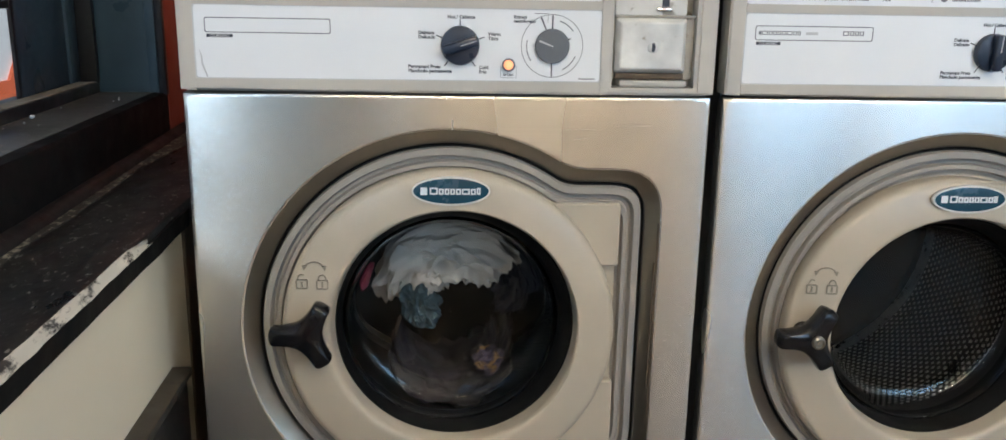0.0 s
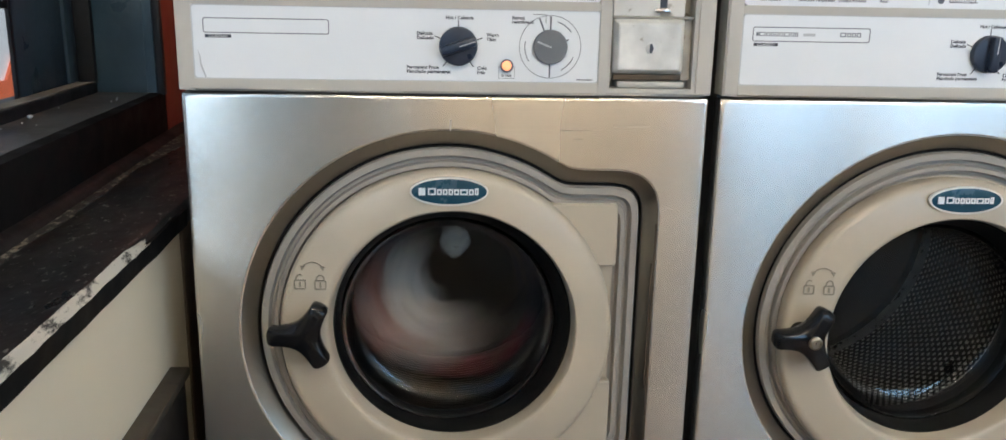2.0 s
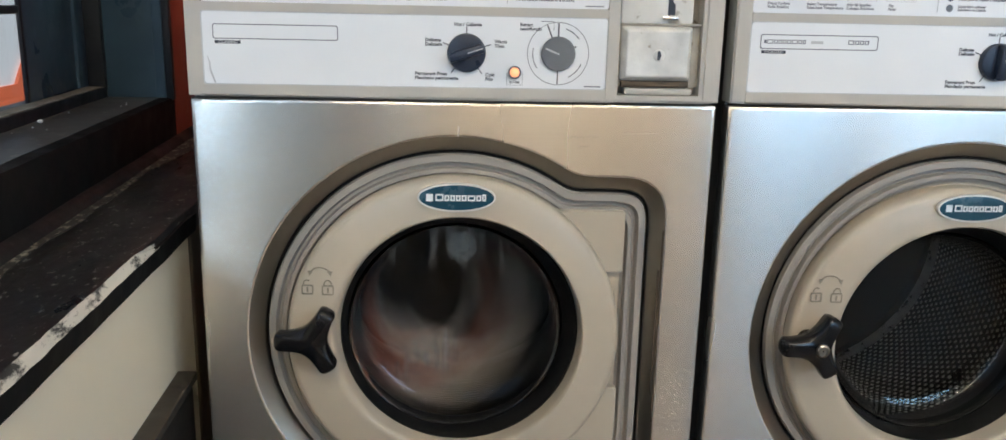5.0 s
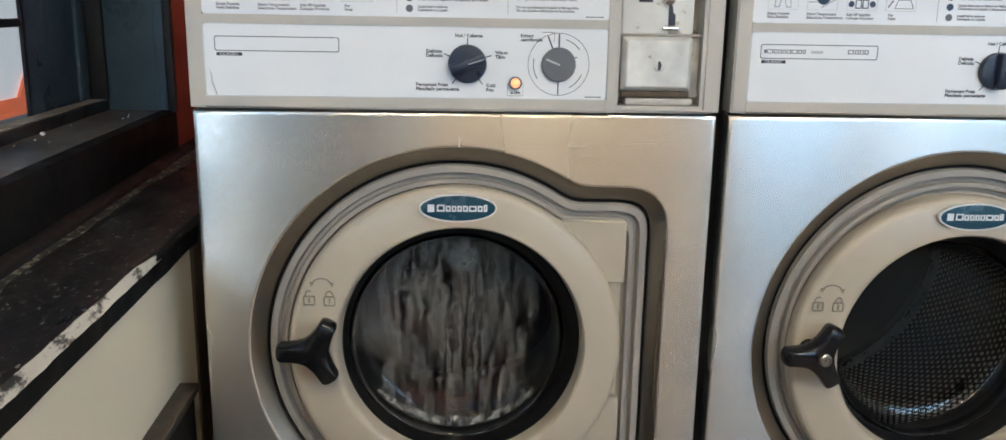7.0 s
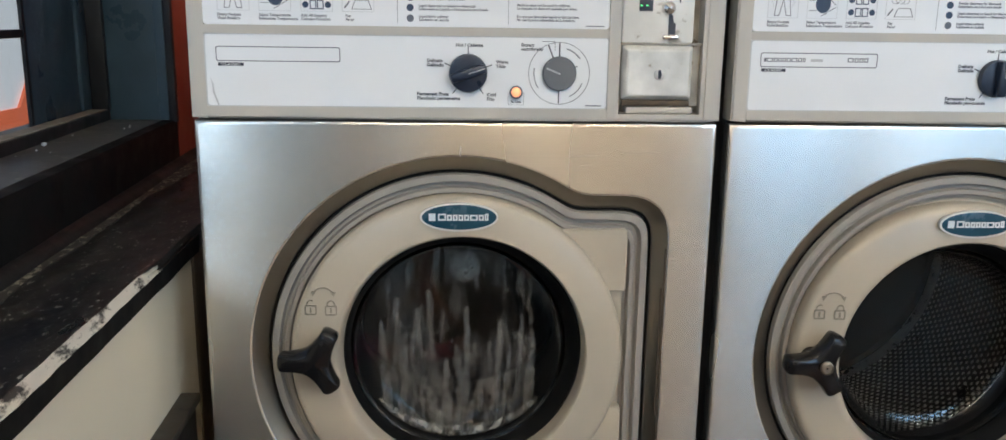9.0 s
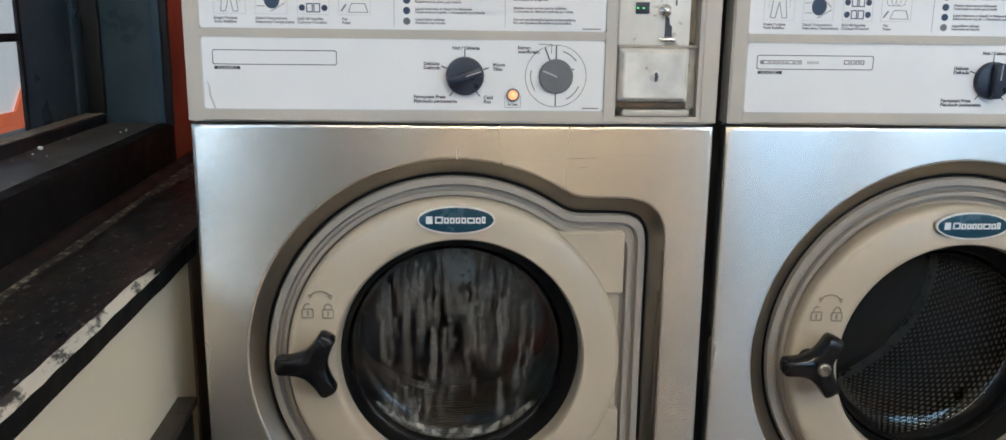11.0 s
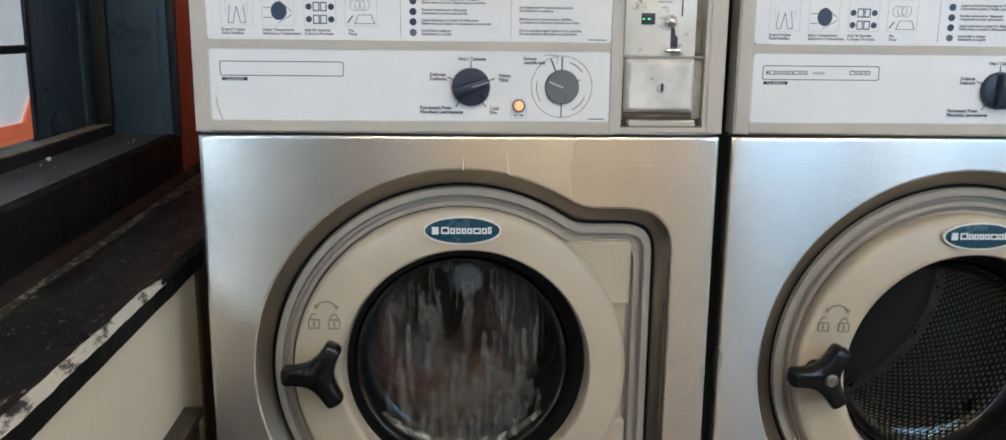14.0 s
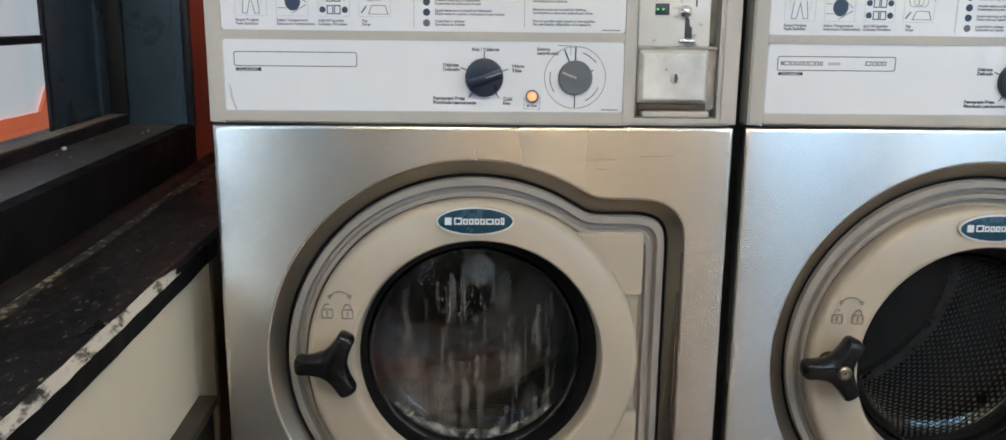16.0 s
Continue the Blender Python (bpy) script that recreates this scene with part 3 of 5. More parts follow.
    half = [(0.0470, 0.0), (0.0469, 0.0035), (0.0463, 0.0070), (0.0448, 0.0097), (0.0425, 0.0111)]
    for i in range(1, 12):
        f = i / 11
        half.append(((1 - f) ** 2 * 0.0425 + 2 * f * (1 - f) * 0.0212 + f * f * 0.01025, (1 - f) ** 2 * 0.0111 + 2 * f * (1 - f) * 0.0118 + f * f * 0.01775))
    lobe = [(math.hypot(x, z), math.atan2(z, x)) for x, z in half]
    lobe = [(r, -a) for r, a in reversed(lobe[1:-1])] + lobe
    rim = [(r, a + radians(60.5 + 120 * q)) for q in range(3) for r, a in lobe]

    def lobes(inset, y):
        return [(hx + max(r - inset, 0.002) * math.cos(a), y, hz + max(r - inset, 0.002) * math.sin(a)) for r, a in rim]
    handle = part("handle", loft([lobes(0.004, -0.034), lobes(0.001, -0.037), lobes(0.0, -0.046), lobes(0.0008, -0.054), lobes(0.003, -0.0575), lobes(0.007, -0.0592), lobes(0.016, -0.0600), lobes(0.04, -0.0602)], cap=True), k["black"], top, "black three-lobed turning handle")
    part("handle_shaft", lathe(hx, hz, [(0.013, -0.012), (0.012, -0.040)], 24), k["black"], handle)
    if not running:
        part("screw", lathe(hx + 0.004, hz, [(0.0088, -0.0600), (0.0088, -0.0640), (0.0062, -0.0655), (0.006, -0.0635), (0.001, -0.0635)], 24), k["flange"], handle, "dull metal screw")
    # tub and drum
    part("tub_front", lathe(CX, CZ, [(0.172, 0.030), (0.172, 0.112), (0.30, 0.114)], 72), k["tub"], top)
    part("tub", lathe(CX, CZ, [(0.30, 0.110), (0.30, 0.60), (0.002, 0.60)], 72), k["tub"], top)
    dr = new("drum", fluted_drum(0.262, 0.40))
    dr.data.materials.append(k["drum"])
    dr.parent = top
    dr.matrix_basis = pose(CX, 0.135, CZ)
    tagged(dr, "perforated stainless steel drum")
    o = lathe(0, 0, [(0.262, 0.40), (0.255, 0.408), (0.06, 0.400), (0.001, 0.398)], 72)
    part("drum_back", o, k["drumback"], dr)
    part("drum_seam", lathe(0, 0, [(0.2618, 0.366), (0.2590, 0.370), (0.2590, 0.392), (0.2618, 0.398)], 72), k["seam"], dr, "brighter steel seam round the drum's back")
    part("drum_rim", lathe(0, 0, [(0.190, 0.002), (0.200, -0.006), (0.262, 0.000), (0.262, 0.012)], 72), k["drumplain"], dr)
    for i in range(3):
        lf = loft([[(-0.035 * s, y, 0.258 - h) for s, h in ((-1, 0), (-0.45, 0.045), (-0.2, 0.056), (0.2, 0.056), (0.45, 0.045), (1, 0))] for y in (0.01, 0.39)], cap=True)
        part("lifter", lf, k["drumplain"], dr, at=pose(0, 0, 0, 0, 120 * i + 38, 0))
    # control head
    part("control_head", fascia_shell(), k["fascia"], top, "grey-beige moulded control fascia")
    control_panel(top, running)
    coin_unit(top)
    return top, dr


def fascia_shell():
    """The fascia: a moulded shell with recesses for two label panels and the coin unit."""
    bm = bmesh.new()
    z0, z1, zm0, zm1 = 1.0045, 1.262, 1.1065, 1.1165
    for b in ((0.0, 0.0195, z0, z1), (0.5155, 0.5265, z0, z1), (0.6395, W, z0, z1), (0.0195, 0.5155, z0, 1.018), (0.0195, 0.5155, zm0, zm1), (0.0195, 0.5155, 1.243, z1), (0.5265, 0.6395, z0, 1.0085), (0.5265, 0.6395, 1.243, z1)):
        box(b[0], b[1], -0.006, 0.03, b[2], b[3], bm=bm)
    bmesh.ops.remove_doubles(bm, verts=bm.verts, dist=0.00005)
    outer = [e for e in bm.edges if all(abs(v.co.y + 0.006) < 1e-5 for v in e.verts) and (all(v.co.z < z0 + 1e-4 for v in e.verts) or all(v.co.x < 1e-4 for v in e.verts) or all(v.co.x > W - 1e-4 for v in e.verts))]
    bmesh.ops.bevel(bm, geom=outer, offset=0.002, segments=2, affect="EDGES")
    box(0.0195, 0.5155, 0.004, 0.03, 1.018, 1.243, bm=bm)
    return bm


def control_panel(top, running):
    k, yf = M, -0.0045
    low = part("control_label", plate(rounded(0.0198, 0.5152, 1.0183, 1.1062, 0.004), yf, 0.004), k["sticker"], top, "white control label with printed settings")
    up = part("instruction_label", plate(rounded(0.0198, 0.5152, 1.1168, 1.2427, 0.004), yf, 0.004), k["sticker"], top, "white instruction label with drawings and text")
    part("label_border", ring_plate(rounded(0.0192, 0.5158, 1.0177, 1.1068, 0.0045), rounded(0.0206, 0.5144, 1.0191, 1.1054, 0.0036), yf - 0.0006, yf + 0.002), k["inkpale"], low)
    y = yf - 0.0003
    # name frame
    part("name_frame", ring_plate(rounded(0.0328, 0.1836, 1.0728, 1.0910, 0.003), rounded(0.0339, 0.1825, 1.0739, 1.0899, 0.0022), y, yf + 0.001), k["inkgrey"], low)
    part("series_tag", plate([(0.0350, 1.0672), (0.0660, 1.0672), (0.0660, 1.0712), (0.0350, 1.0712)], y, yf + 0.001), k["ink"], low)
    lettering("series_text", "CLASSIC", 0.0505, 1.06775, y - 0.0003, 0.0043, k["sticker"], low, "CENTER", squash=1.45)
    if not running:
        xx = 0.041
        part("name_emblem", box(0.0375, 0.0405, y, yf + 0.001, 1.0798, 1.0842), k["inkgrey"], low, smooth=False)
        for wd in (0.008, 0.0048, 0.0044, 0.0044, 0.0050, 0.0076, 0.0048, 0.0036):
            part("name_bar", ring_plate([(xx, 1.0795), (xx + wd, 1.0795), (xx + wd, 1.0845), (xx, 1.0845)], [(xx + 0.0011, 1.0805), (xx + wd - 0.0011, 1.0805), (xx + wd - 0.0011, 1.0835), (xx + 0.0011, 1.0835)], y, yf + 0.001), k["inkgrey"], low, smooth=False)
            xx += wd + 0.0010
        for x0, x1 in ((0.1450, 0.1525), (0.1540, 0.1590), (0.1602, 0.1652), (0.1664, 0.1716)):
            part("model_bar", ring_plate([(x0, 1.0798), (x1, 1.0798), (x1, 1.0852), (x0, 1.0852)], [(x0 + 0.0012, 1.0809), (x1 - 0.0012, 1.0809), (x1 - 0.0012, 1.0841), (x0 + 0.0012, 1.0841)], y, yf + 0.001), k["inkgrey"], low, smooth=False)
        pale = box(0.0975, 0.113, y, yf + 0.001, 1.0800, 1.0835)
        part("series_bar", pale, k["inkpale"], low)
    else:
        # peeling lower corner of the film
        part("peeled_edge", plate([(0.0250, 1.053), (0.0285, 1.045), (0.0290, 1.036), (0.0345, 1.0195), (0.0325, 1.0195), (0.0270, 1.035), (0.0268, 1.044)], y - 0.0004, yf + 0.001), k["inkpale"], low, "peeling edge of the film")
    # temperature knob
    kx, kz = 0.3405, 1.0615
    for words, x, z, al in (("Hot / Caliente", 0.3420, 1.0937, "CENTER"), ("Delicate\nDelicado", 0.2895, 1.0745, "LEFT"), ("Warm\nTibio", 0.3750, 1.0735, "LEFT"),
                            ("Permanent Press\nPlanchado permanente", 0.2770, 1.0335, "LEFT"), ("Cold\nFrio", 0.3640, 1.0330, "LEFT")):
        lettering("setting_text", words, x, z, y, 0.0058, k["ink"], low, al, heavy=0.00019)
    for a in (90, 158, 19, 233, 307):
        c, s = math.cos(radians(a)), math.sin(radians(a))
        part("setting_mark", rod((kx + 0.022 * c, y + 0.0004, kz + 0.022 * s), (kx + 0.0315 * c, y + 0.0004, kz + 0.0315 * s), 0.0007, 6), k["ink"], low)
    knob = part("knob", lathe(kx, kz, [(0.0235, -0.004), (0.0238, -0.010), (0.0228, -0.0130), (0.019, -0.0140), (0.001, -0.0142)], 64), k["navyknob"], top, "navy blue turning knob")
    a = 18 if running else 88
    grip = box(-0.0225, 0.0225, -0.0125, 0.0, -0.0058, 0.0058, 0.003)
    part("knob_grip", grip, k["navyknob"], knob, at=pose(kx, -0.0125, kz, 0, -a, 0))
    part("knob_line", box(0.001, 0.021, -0.0008, 0, -0.0005, 0.0005), k["inkpale"], knob, at=pose(kx, -0.0252, kz, 0, -a, 0))
    # lamp
    lx, lz = 0.4005, 1.0385
    part("lamp_bezel", lathe(lx, lz, [(0.0080, yf), (0.0082, -0.0085), (0.0062, -0.0090), (0.0060, -0.007)], 32), k["inkgrey"], top, "small grey lamp bezel")
    part("indicator_lamp", lathe(lx, lz, [(0.0061, -0.006), (0.0055, -0.0095), (0.0035, -0.0115), (0.0005, -0.012)], 32), k["lampglow"] if running else k["lampoff"], top, "glowing amber indicator lamp" if running else "unlit amber indicator lamp")
    part("lamp_box", ring_plate(rounded(0.3905, 0.4105, 1.0225, 1.0375, 0.0006, 2), rounded(0.3909, 0.4101, 1.0229, 1.0371, 0.0005, 2), y, yf + 0.001), k["inkgrey"], low)
    lettering("lamp_text", "In Use", lx, 1.0250, y, 0.0048, k["ink"], low, "CENTER", heavy=0.00014)
    # cycle dial
    dx, dz = 0.4540, 1.0620
    part("dial_ring", ring_plate([(dx + 0.0385 * math.cos(2 * math.pi * i / 72), dz + 0.0385 * math.sin(2 * math.pi * i / 72)) for i in range(72)], [(dx + 0.0378 * math.cos(2 * math.pi * i / 72), dz + 0.0378 * math.sin(2 * math.pi * i / 72)) for i in range(72)], y, yf + 0.001), k["inkgrey"], low)
    dial = part("dial", lathe(dx, dz, [(0.0212, -0.004), (0.0212, -0.009), (0.0200, -0.0105), (0.001, -0.0108)], 64), k["greydial"], top, "grey cycle dial")
    part("dial_pointer", box(0.002, 0.0175, -0.0006, 0.0, -0.0011, 0.0011), k["inkpale"], dial, at=pose(dx, -0.0108, dz, 0, -158 if running else -90, 0))
    for a, r1, w in ((90, 0.0372, 0.0010), (-90, 0.0372, 0.0008), (112, 0.0372, 0.0009), (22, 0.0245, 0.0008)):
        c, s = math.cos(radians(a)), math.sin(radians(a))
        part("dial_mark", rod((dx + 0.021 * c, y + 0.0004, dz + 0.021 * s), (dx + r1 * c, y + 0.0004, dz + r1 * s), w, 6), k["ink"], low)
    for a0, a1 in ((170, 212), (-25, -62), (72, 38)):
        bm = bmesh.new()
        n = 9
        for i in range(n):
            a = radians(a0 + (a1 - a0) * i / (n - 1))
            rod((dx + 0.0315 * math.cos(a) - 0.0012 * math.sin(a), y + 0.0004, dz + 0.0315 * math.sin(a) + 0.0012 * math.cos(a)), (dx + 0.0315 * math.cos(a) + 0.0012 * math.sin(a), y + 0.0004, dz + 0.0315 * math.sin(a) - 0.0012 * math.cos(a)), 0.0007, 6, bm)
        part("dial_text_bar", bm, k["inkgrey"], low)
    lettering("dial_text", "Extract\ncentrifugado", 0.4060, 1.0948, y, 0.0054, k["ink"], low, heavy=0.00019)
    bm = rod((0.4320, y + 0.0004, 1.1010), (0.4480, y + 0.0004, 1.1010), 0.0004, 5)
    rod((0.4480, y + 0.0004, 1.1010), (0.4480, y + 0.0004, 1.0900), 0.0004, 5, bm)
    part("dial_leader", bm, k["ink"], low)
    part("code_bar", box(0.4880, 0.5085, y, yf + 0.001, 1.0215, 1.0228), k["inkgrey"], low)
    # instruction label
    for i, (x0, words) in enumerate(((0.0375, "Empty Pockets\nVacie Bolsillos"), (0.0872, "Select Temperature\nSeleccione Temperatura"), (0.1375, "Add All Supplies\nColoque Provision"), (0.1872, "   Pay\n   Pagar"))):
        part("drawing_frame", ring_plate(rounded(x0, x0 + 0.0385, 1.1335, 1.1735, 0.0004, 1), rounded(x0 + 0.0004, x0 + 0.0381, 1.1339, 1.1731, 0.0003, 1), y, yf + 0.001), k["inkpale"], up)
        lettering("caption_text", words, x0, 1.1272, y, 0.0047, k["inkgrey"], up, heavy=0.00014)
        bm = bmesh.new()
        if i == 0:
            for s in (-1, 1):
                cx = x0 + 0.019
                rod((cx + 0.008 * s, y + 0.0004, 1.158), (cx + 0.0105 * s, y + 0.0004, 1.1365), 0.0005, 5, bm)
                rod((cx, y + 0.0004, 1.156), (cx + 0.0045 * s, y + 0.0004, 1.1365), 0.0005, 5, bm)
                rod((cx + 0.0045 * s, y + 0.0004, 1.1365), (cx + 0.0105 * s, y + 0.0004, 1.1365), 0.0005, 5, bm)
                for j in range(6):
                    rod((cx + (0.012 + 0.001 * (j % 3)) * s, y, 1.148 + 0.0025 * j), (cx + (0.012 + 0.001 * (j % 3)) * s, y + 0.0006, 1.148 + 0.0025 * j), 0.0005, 6, bm)
            part("pocket_drawing", bm, k["inkgrey"], up)
        elif i == 1:
            c = (x0 + 0.020, 1.1510)
            part("knob_drawing", plate([(c[0] + 0.0095 * math.cos(2 * math.pi * j / 32), c[1] + 0.0110 * math.sin(2 * math.pi * j / 32)) for j in range(32)], y, yf + 0.001), k["navyink"], up)
            for p, q in (((0.021, 1.163), (0.036, 1.150)), ((0.024, 1.140), (0.036, 1.147)), ((0.018, 1.1365), (0.025, 1.140)), ((0.002, 1.155), (0.010, 1.155)), ((0.002, 1.143), (0.012, 1.143))):
                rod((x0 + p[0], y + 0.0003, p[1]), (x0 + q[0], y + 0.0003, q[1]), 0.00045, 5, bm)
            part("finger_drawing", bm, k["inkgrey"], up)
        elif i == 2:
            for zc in (1.1415, 1.1565):
                for s in (-1, 1):
                    xa = x0 + 0.0192 + (0.0004 if s > 0 else -0.0084)
                    merged(bm, ring_plate([(xa, zc - 0.0055), (xa + 0.008, zc - 0.0055), (xa + 0.008, zc + 0.0055), (xa, zc + 0.0055)], [(xa + 0.0012, zc - 0.0042), (xa + 0.0068, zc - 0.0042), (xa + 0.0068, zc + 0.0042), (xa + 0.0012, zc + 0.0042)], y, yf + 0.001))
                    cx = x0 + 0.0192 + 0.0135 * s
                    merged(bm, plate([(cx + 0.0038 * math.cos(2 * math.pi * j / 20), zc + 0.0038 * math.sin(2 * math.pi * j / 20)) for j in range(20)], y, yf + 0.001))
            part("supply_drawing", bm, k["navyink"], up)
        else:
            ox = x0
            merged(bm, ring_plate([(ox + 0.011, 1.1365), (ox + 0.036, 1.1365), (ox + 0.032, 1.1475), (ox + 0.0155, 1.1475)], [(ox + 0.0122, 1.1372), (ox + 0.0348, 1.1372), (ox + 0.0313, 1.1468), (ox + 0.0160, 1.1468)], y, yf + 0.001))
            rod((ox + 0.003, y + 0.0003, 1.138), (ox + 0.009, y + 0.0003, 1.1462), 0.0009, 6, bm)
            for j in range(3):
                c = (ox + 0.012 + 0.006 * j, 1.1590)
                o = [(c[0] + 0.0062 * math.cos(2 * math.pi * q / 24), c[1] + 0.0068 * math.sin(2 * math.pi * q / 24)) for q in range(24)]
                n_ = [(c[0] + 0.0057 * math.cos(2 * math.pi * q / 24), c[1] + 0.0063 * math.sin(2 * math.pi * q / 24)) for q in range(24)]
                merged(bm, ring_plate(o, n_, y + 0.00005 * j, yf + 0.001))
            part("coin_drawing", bm, k["inkgrey"], up)
    for x in (0.2540, 0.3895):
        part("divider_line", box(x, x + 0.0004, y, yf + 0.001, 1.1215, 1.2350), k["inkgrey"], up)
    lines = ((1.1258, "Liquid fabric softener\nSuavizante en Liquido"), (1.1385, "Liquid detergent or bleach for Mainwash\nDetergente en Liquido o blanqueador para lavado"), (1.1508, "Powder detergent for Mainwash\nDetergente en polvo para lavado"), (1.1635, "Liquid or Powder detergent for Prewash\nDetergente en polvo / liquido para pre-lavado"))
    for i, (z, words) in enumerate(lines):
        part("supply_dot", plate([(0.2695 + 0.0044 * math.cos(2 * math.pi * j / 24), z + 0.0012 + 0.0044 * math.sin(2 * math.pi * j / 24)) for j in range(24)], y, yf + 0.001), k["inkgrey"] if i == 0 else k["navyink"], up)
        lettering("supply_text", words, 0.2800, z + 0.0021, y, 0.0043, k["inkgrey"], up, squash=0.98, heavy=0.00014)
    for z, words in ((1.1292, "Do not use flammable liquids in this machine.\nNo use liquidos inflamables en la lavadora."), (1.1430, "Machine must not be used by children.\nLa maquina no debe ser operada por ninos."), (1.1570, "No intente abrir la puerta hasta que la\nluz indicadora se apague.")):
        lettering("warning_text", words, 0.4000, z, y, 0.0043, k["inkgrey"], up, squash=0.98, heavy=0.00014)
    part("code_bar", box(0.4860, 0.5085, y, yf + 0.001, 1.1195, 1.1207), k["inkgrey"], up)


def coin_unit(top):
    k = M
    # recess
    part("coin_recess", ring_plate([(0.5265, 1.0085), (0.6395, 1.0085), (0.6395, 1.243), (0.5265, 1.243)], [(0.5300, 1.0120), (0.6340, 1.0120), (0.6340, 1.240), (0.5300, 1.240)], -0.0050, 0.030), k["fascia"], top)
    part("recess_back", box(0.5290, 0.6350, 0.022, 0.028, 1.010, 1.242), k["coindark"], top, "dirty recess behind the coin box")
    part("recess_lip", box(0.5400, 0.6260, -0.0030, 0.022, 1.0125, 1.0215, 0.003), k["fascia"], top)
    # coin plate above
    cp = part("coin_plate", box(0.5315, 0.6215, -0.0010, 0.022, 1.1010, 1.238, 0.002), k["coinwhite"], top, "scuffed pale metal coin plate")
    part("digit_window", box(0.5520, 0.5690, -0.0035, 0.0, 1.1395, 1.1535, 0.0010), k["ink"], cp, "small dark digit window")
    for x0, x1 in ((0.5530, 0.5555), (0.5600, 0.5625)):
        part("digit_glow", box(x0, x1, -0.0040, -0.0034, 1.1455, 1.1470), k["led"], cp, "green glowing digit")
    part("coin_button", lathe(0.5885, 1.1435, [(0.0085, 0.0), (0.0085, -0.004), (0.0072, -0.0085), (0.004, -0.0108), (0.0005, -0.0115)], 32), k["chrome"], cp, "round chrome button")
    slot = plate([(0.5895, 1.1355), (0.5945, 1.1355), (0.5955, 1.1270), (0.5985, 1.1245), (0.5985, 1.1115), (0.5895, 1.1115)], -0.0016, 0.0)
    part("coin_slot", slot, k["ink"], cp, "black coin slot", smooth=False)
    part("slot_lip", box(0.5815, 0.6020, -0.0085, 0.0, 1.1055, 1.1105, 0.002), k["chrome"], cp)
    part("upper_slot", box(0.6020, 0.6037, -0.0016, 0.0, 1.1500, 1.1750), k["ink"], cp)
    bars = bmesh.new()
    for x0, x1, z in ((0.5720, 0.5900, 1.1660), (0.5770, 0.5840, 1.1590)):
        box(x0, x1, -0.0013, 0.0, z, z + 0.0022, bm=bars)
    part("plate_bar", bars, k["inkpale"], cp)
    # coin box
    cb = loft([[(x, y, z) for x, z in rounded(0.5335 + o, 0.6215 - o, 1.0310 + o, 1.0975 - o, 0.003)] for o, y in ((-0.001, 0.022), (0.0, -0.002), (0.0045, -0.0105), (0.0065, -0.0115))], cap=True)
    cb = part("coin_box", cb, k["coin"], top, "scratched steel coin box with a lock", smooth=False)
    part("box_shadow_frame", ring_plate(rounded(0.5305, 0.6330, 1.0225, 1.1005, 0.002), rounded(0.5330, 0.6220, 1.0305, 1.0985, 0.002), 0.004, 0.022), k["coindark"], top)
    part("rust_strip", box(0.5345, 0.6205, -0.0035, 0.004, 1.0225, 1.0300, 0.001), k["rust"], top, "brown rusted strip under the coin box")
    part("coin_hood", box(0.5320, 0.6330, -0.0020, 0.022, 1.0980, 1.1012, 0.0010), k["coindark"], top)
    part("lock", lathe(0.5790, 1.0625, [(0.0072, -0.011), (0.0070, -0.0124), (0.0060, -0.0130), (0.0005, -0.0130)], 32), k["coin"], cb, "round lock")
    part("keyhole", plate([(0.5770, 1.0575), (0.5797, 1.0565), (0.5818, 1.0625), (0.5797, 1.0685), (0.5770, 1.0675)], -0.0136, -0.0120), k["ink"], cb, smooth=False)


M["rust"] = mat("brown_rust", (0.10, 0.07, 0.045), 0.7, 0.2, 0.4, 60, 0.2, 200)
M["lockmark"] = mat("engraved_line", (0.25, 0.22, 0.175), 0.6)
M["navyink"] = mat("navy_print", (0.025, 0.05, 0.10), 0.5)
M["lampoff"] = mat("amber_lens", (0.45, 0.16, 0.05), 0.3)

washer_a, drum_a = washing_machine(0.0, True, 0.0, "stainless steel front-loading washing machine running with soapy laundry")
washer_b, drum_b = washing_machine(PITCH, False, 0.008, "stainless steel front-loading washing machine standing empty and idle")
drum_b.matrix_basis = pose(CX, 0.135, CZ, 0, 22, 0)

# ---- the room ----
# the window wall is not square to the machines, and its ledge tapers
LW = pose(-0.053, 0, 0, 0, 0, 3.3)
LF = pose(-0.0575, 0, 0, 0, 0, 1.7)


def setting(name, bm, material, at=None, label="", category="", smooth=False):
    ob = part(name, bm, material, smooth=smooth, at=at)
    return tagged(ob, label, category or name.rstrip("_0123456789"), kind="structure")


setting("floor", box(-1.2, 4.2, -3.45, 1.1, -0.1, 0.0), M["floor"], label="brown vinyl laundry floor")
setting("ceiling", box(-1.2, 4.2, -3.45, 1.1, 2.7, 2.8), M["ceiling"], label="plain off-white ceiling")
setting("wall_north", box(-0.4, 4.1, 0.98, 1.1, 0.0, 2.7), M["red"], label="brick-red painted back wall", category="wall")
setting("wall_east", box(4.0, 4.15, -3.4, 0.98, 0.0, 2.7), M["wall"], label="plain warm white side wall", category="wall")
bm = box(-0.6, 4.0, -3.45, -3.3, 2.35, 2.7)
for b in ((0.2, 1.65, 0.0, 2.35), (3.5, 4.0, 0.0, 2.35), (-0.6, 0.2, 0.0, 0.6), (2.38, 3.5, 0.0, 0.86)):
    box(b[0], b[1], -3.45, -3.3, b[2], b[3], bm=bm)
setting("wall_south", bm, M["wall"], label="shop front wall with window and door openings", category="wall")
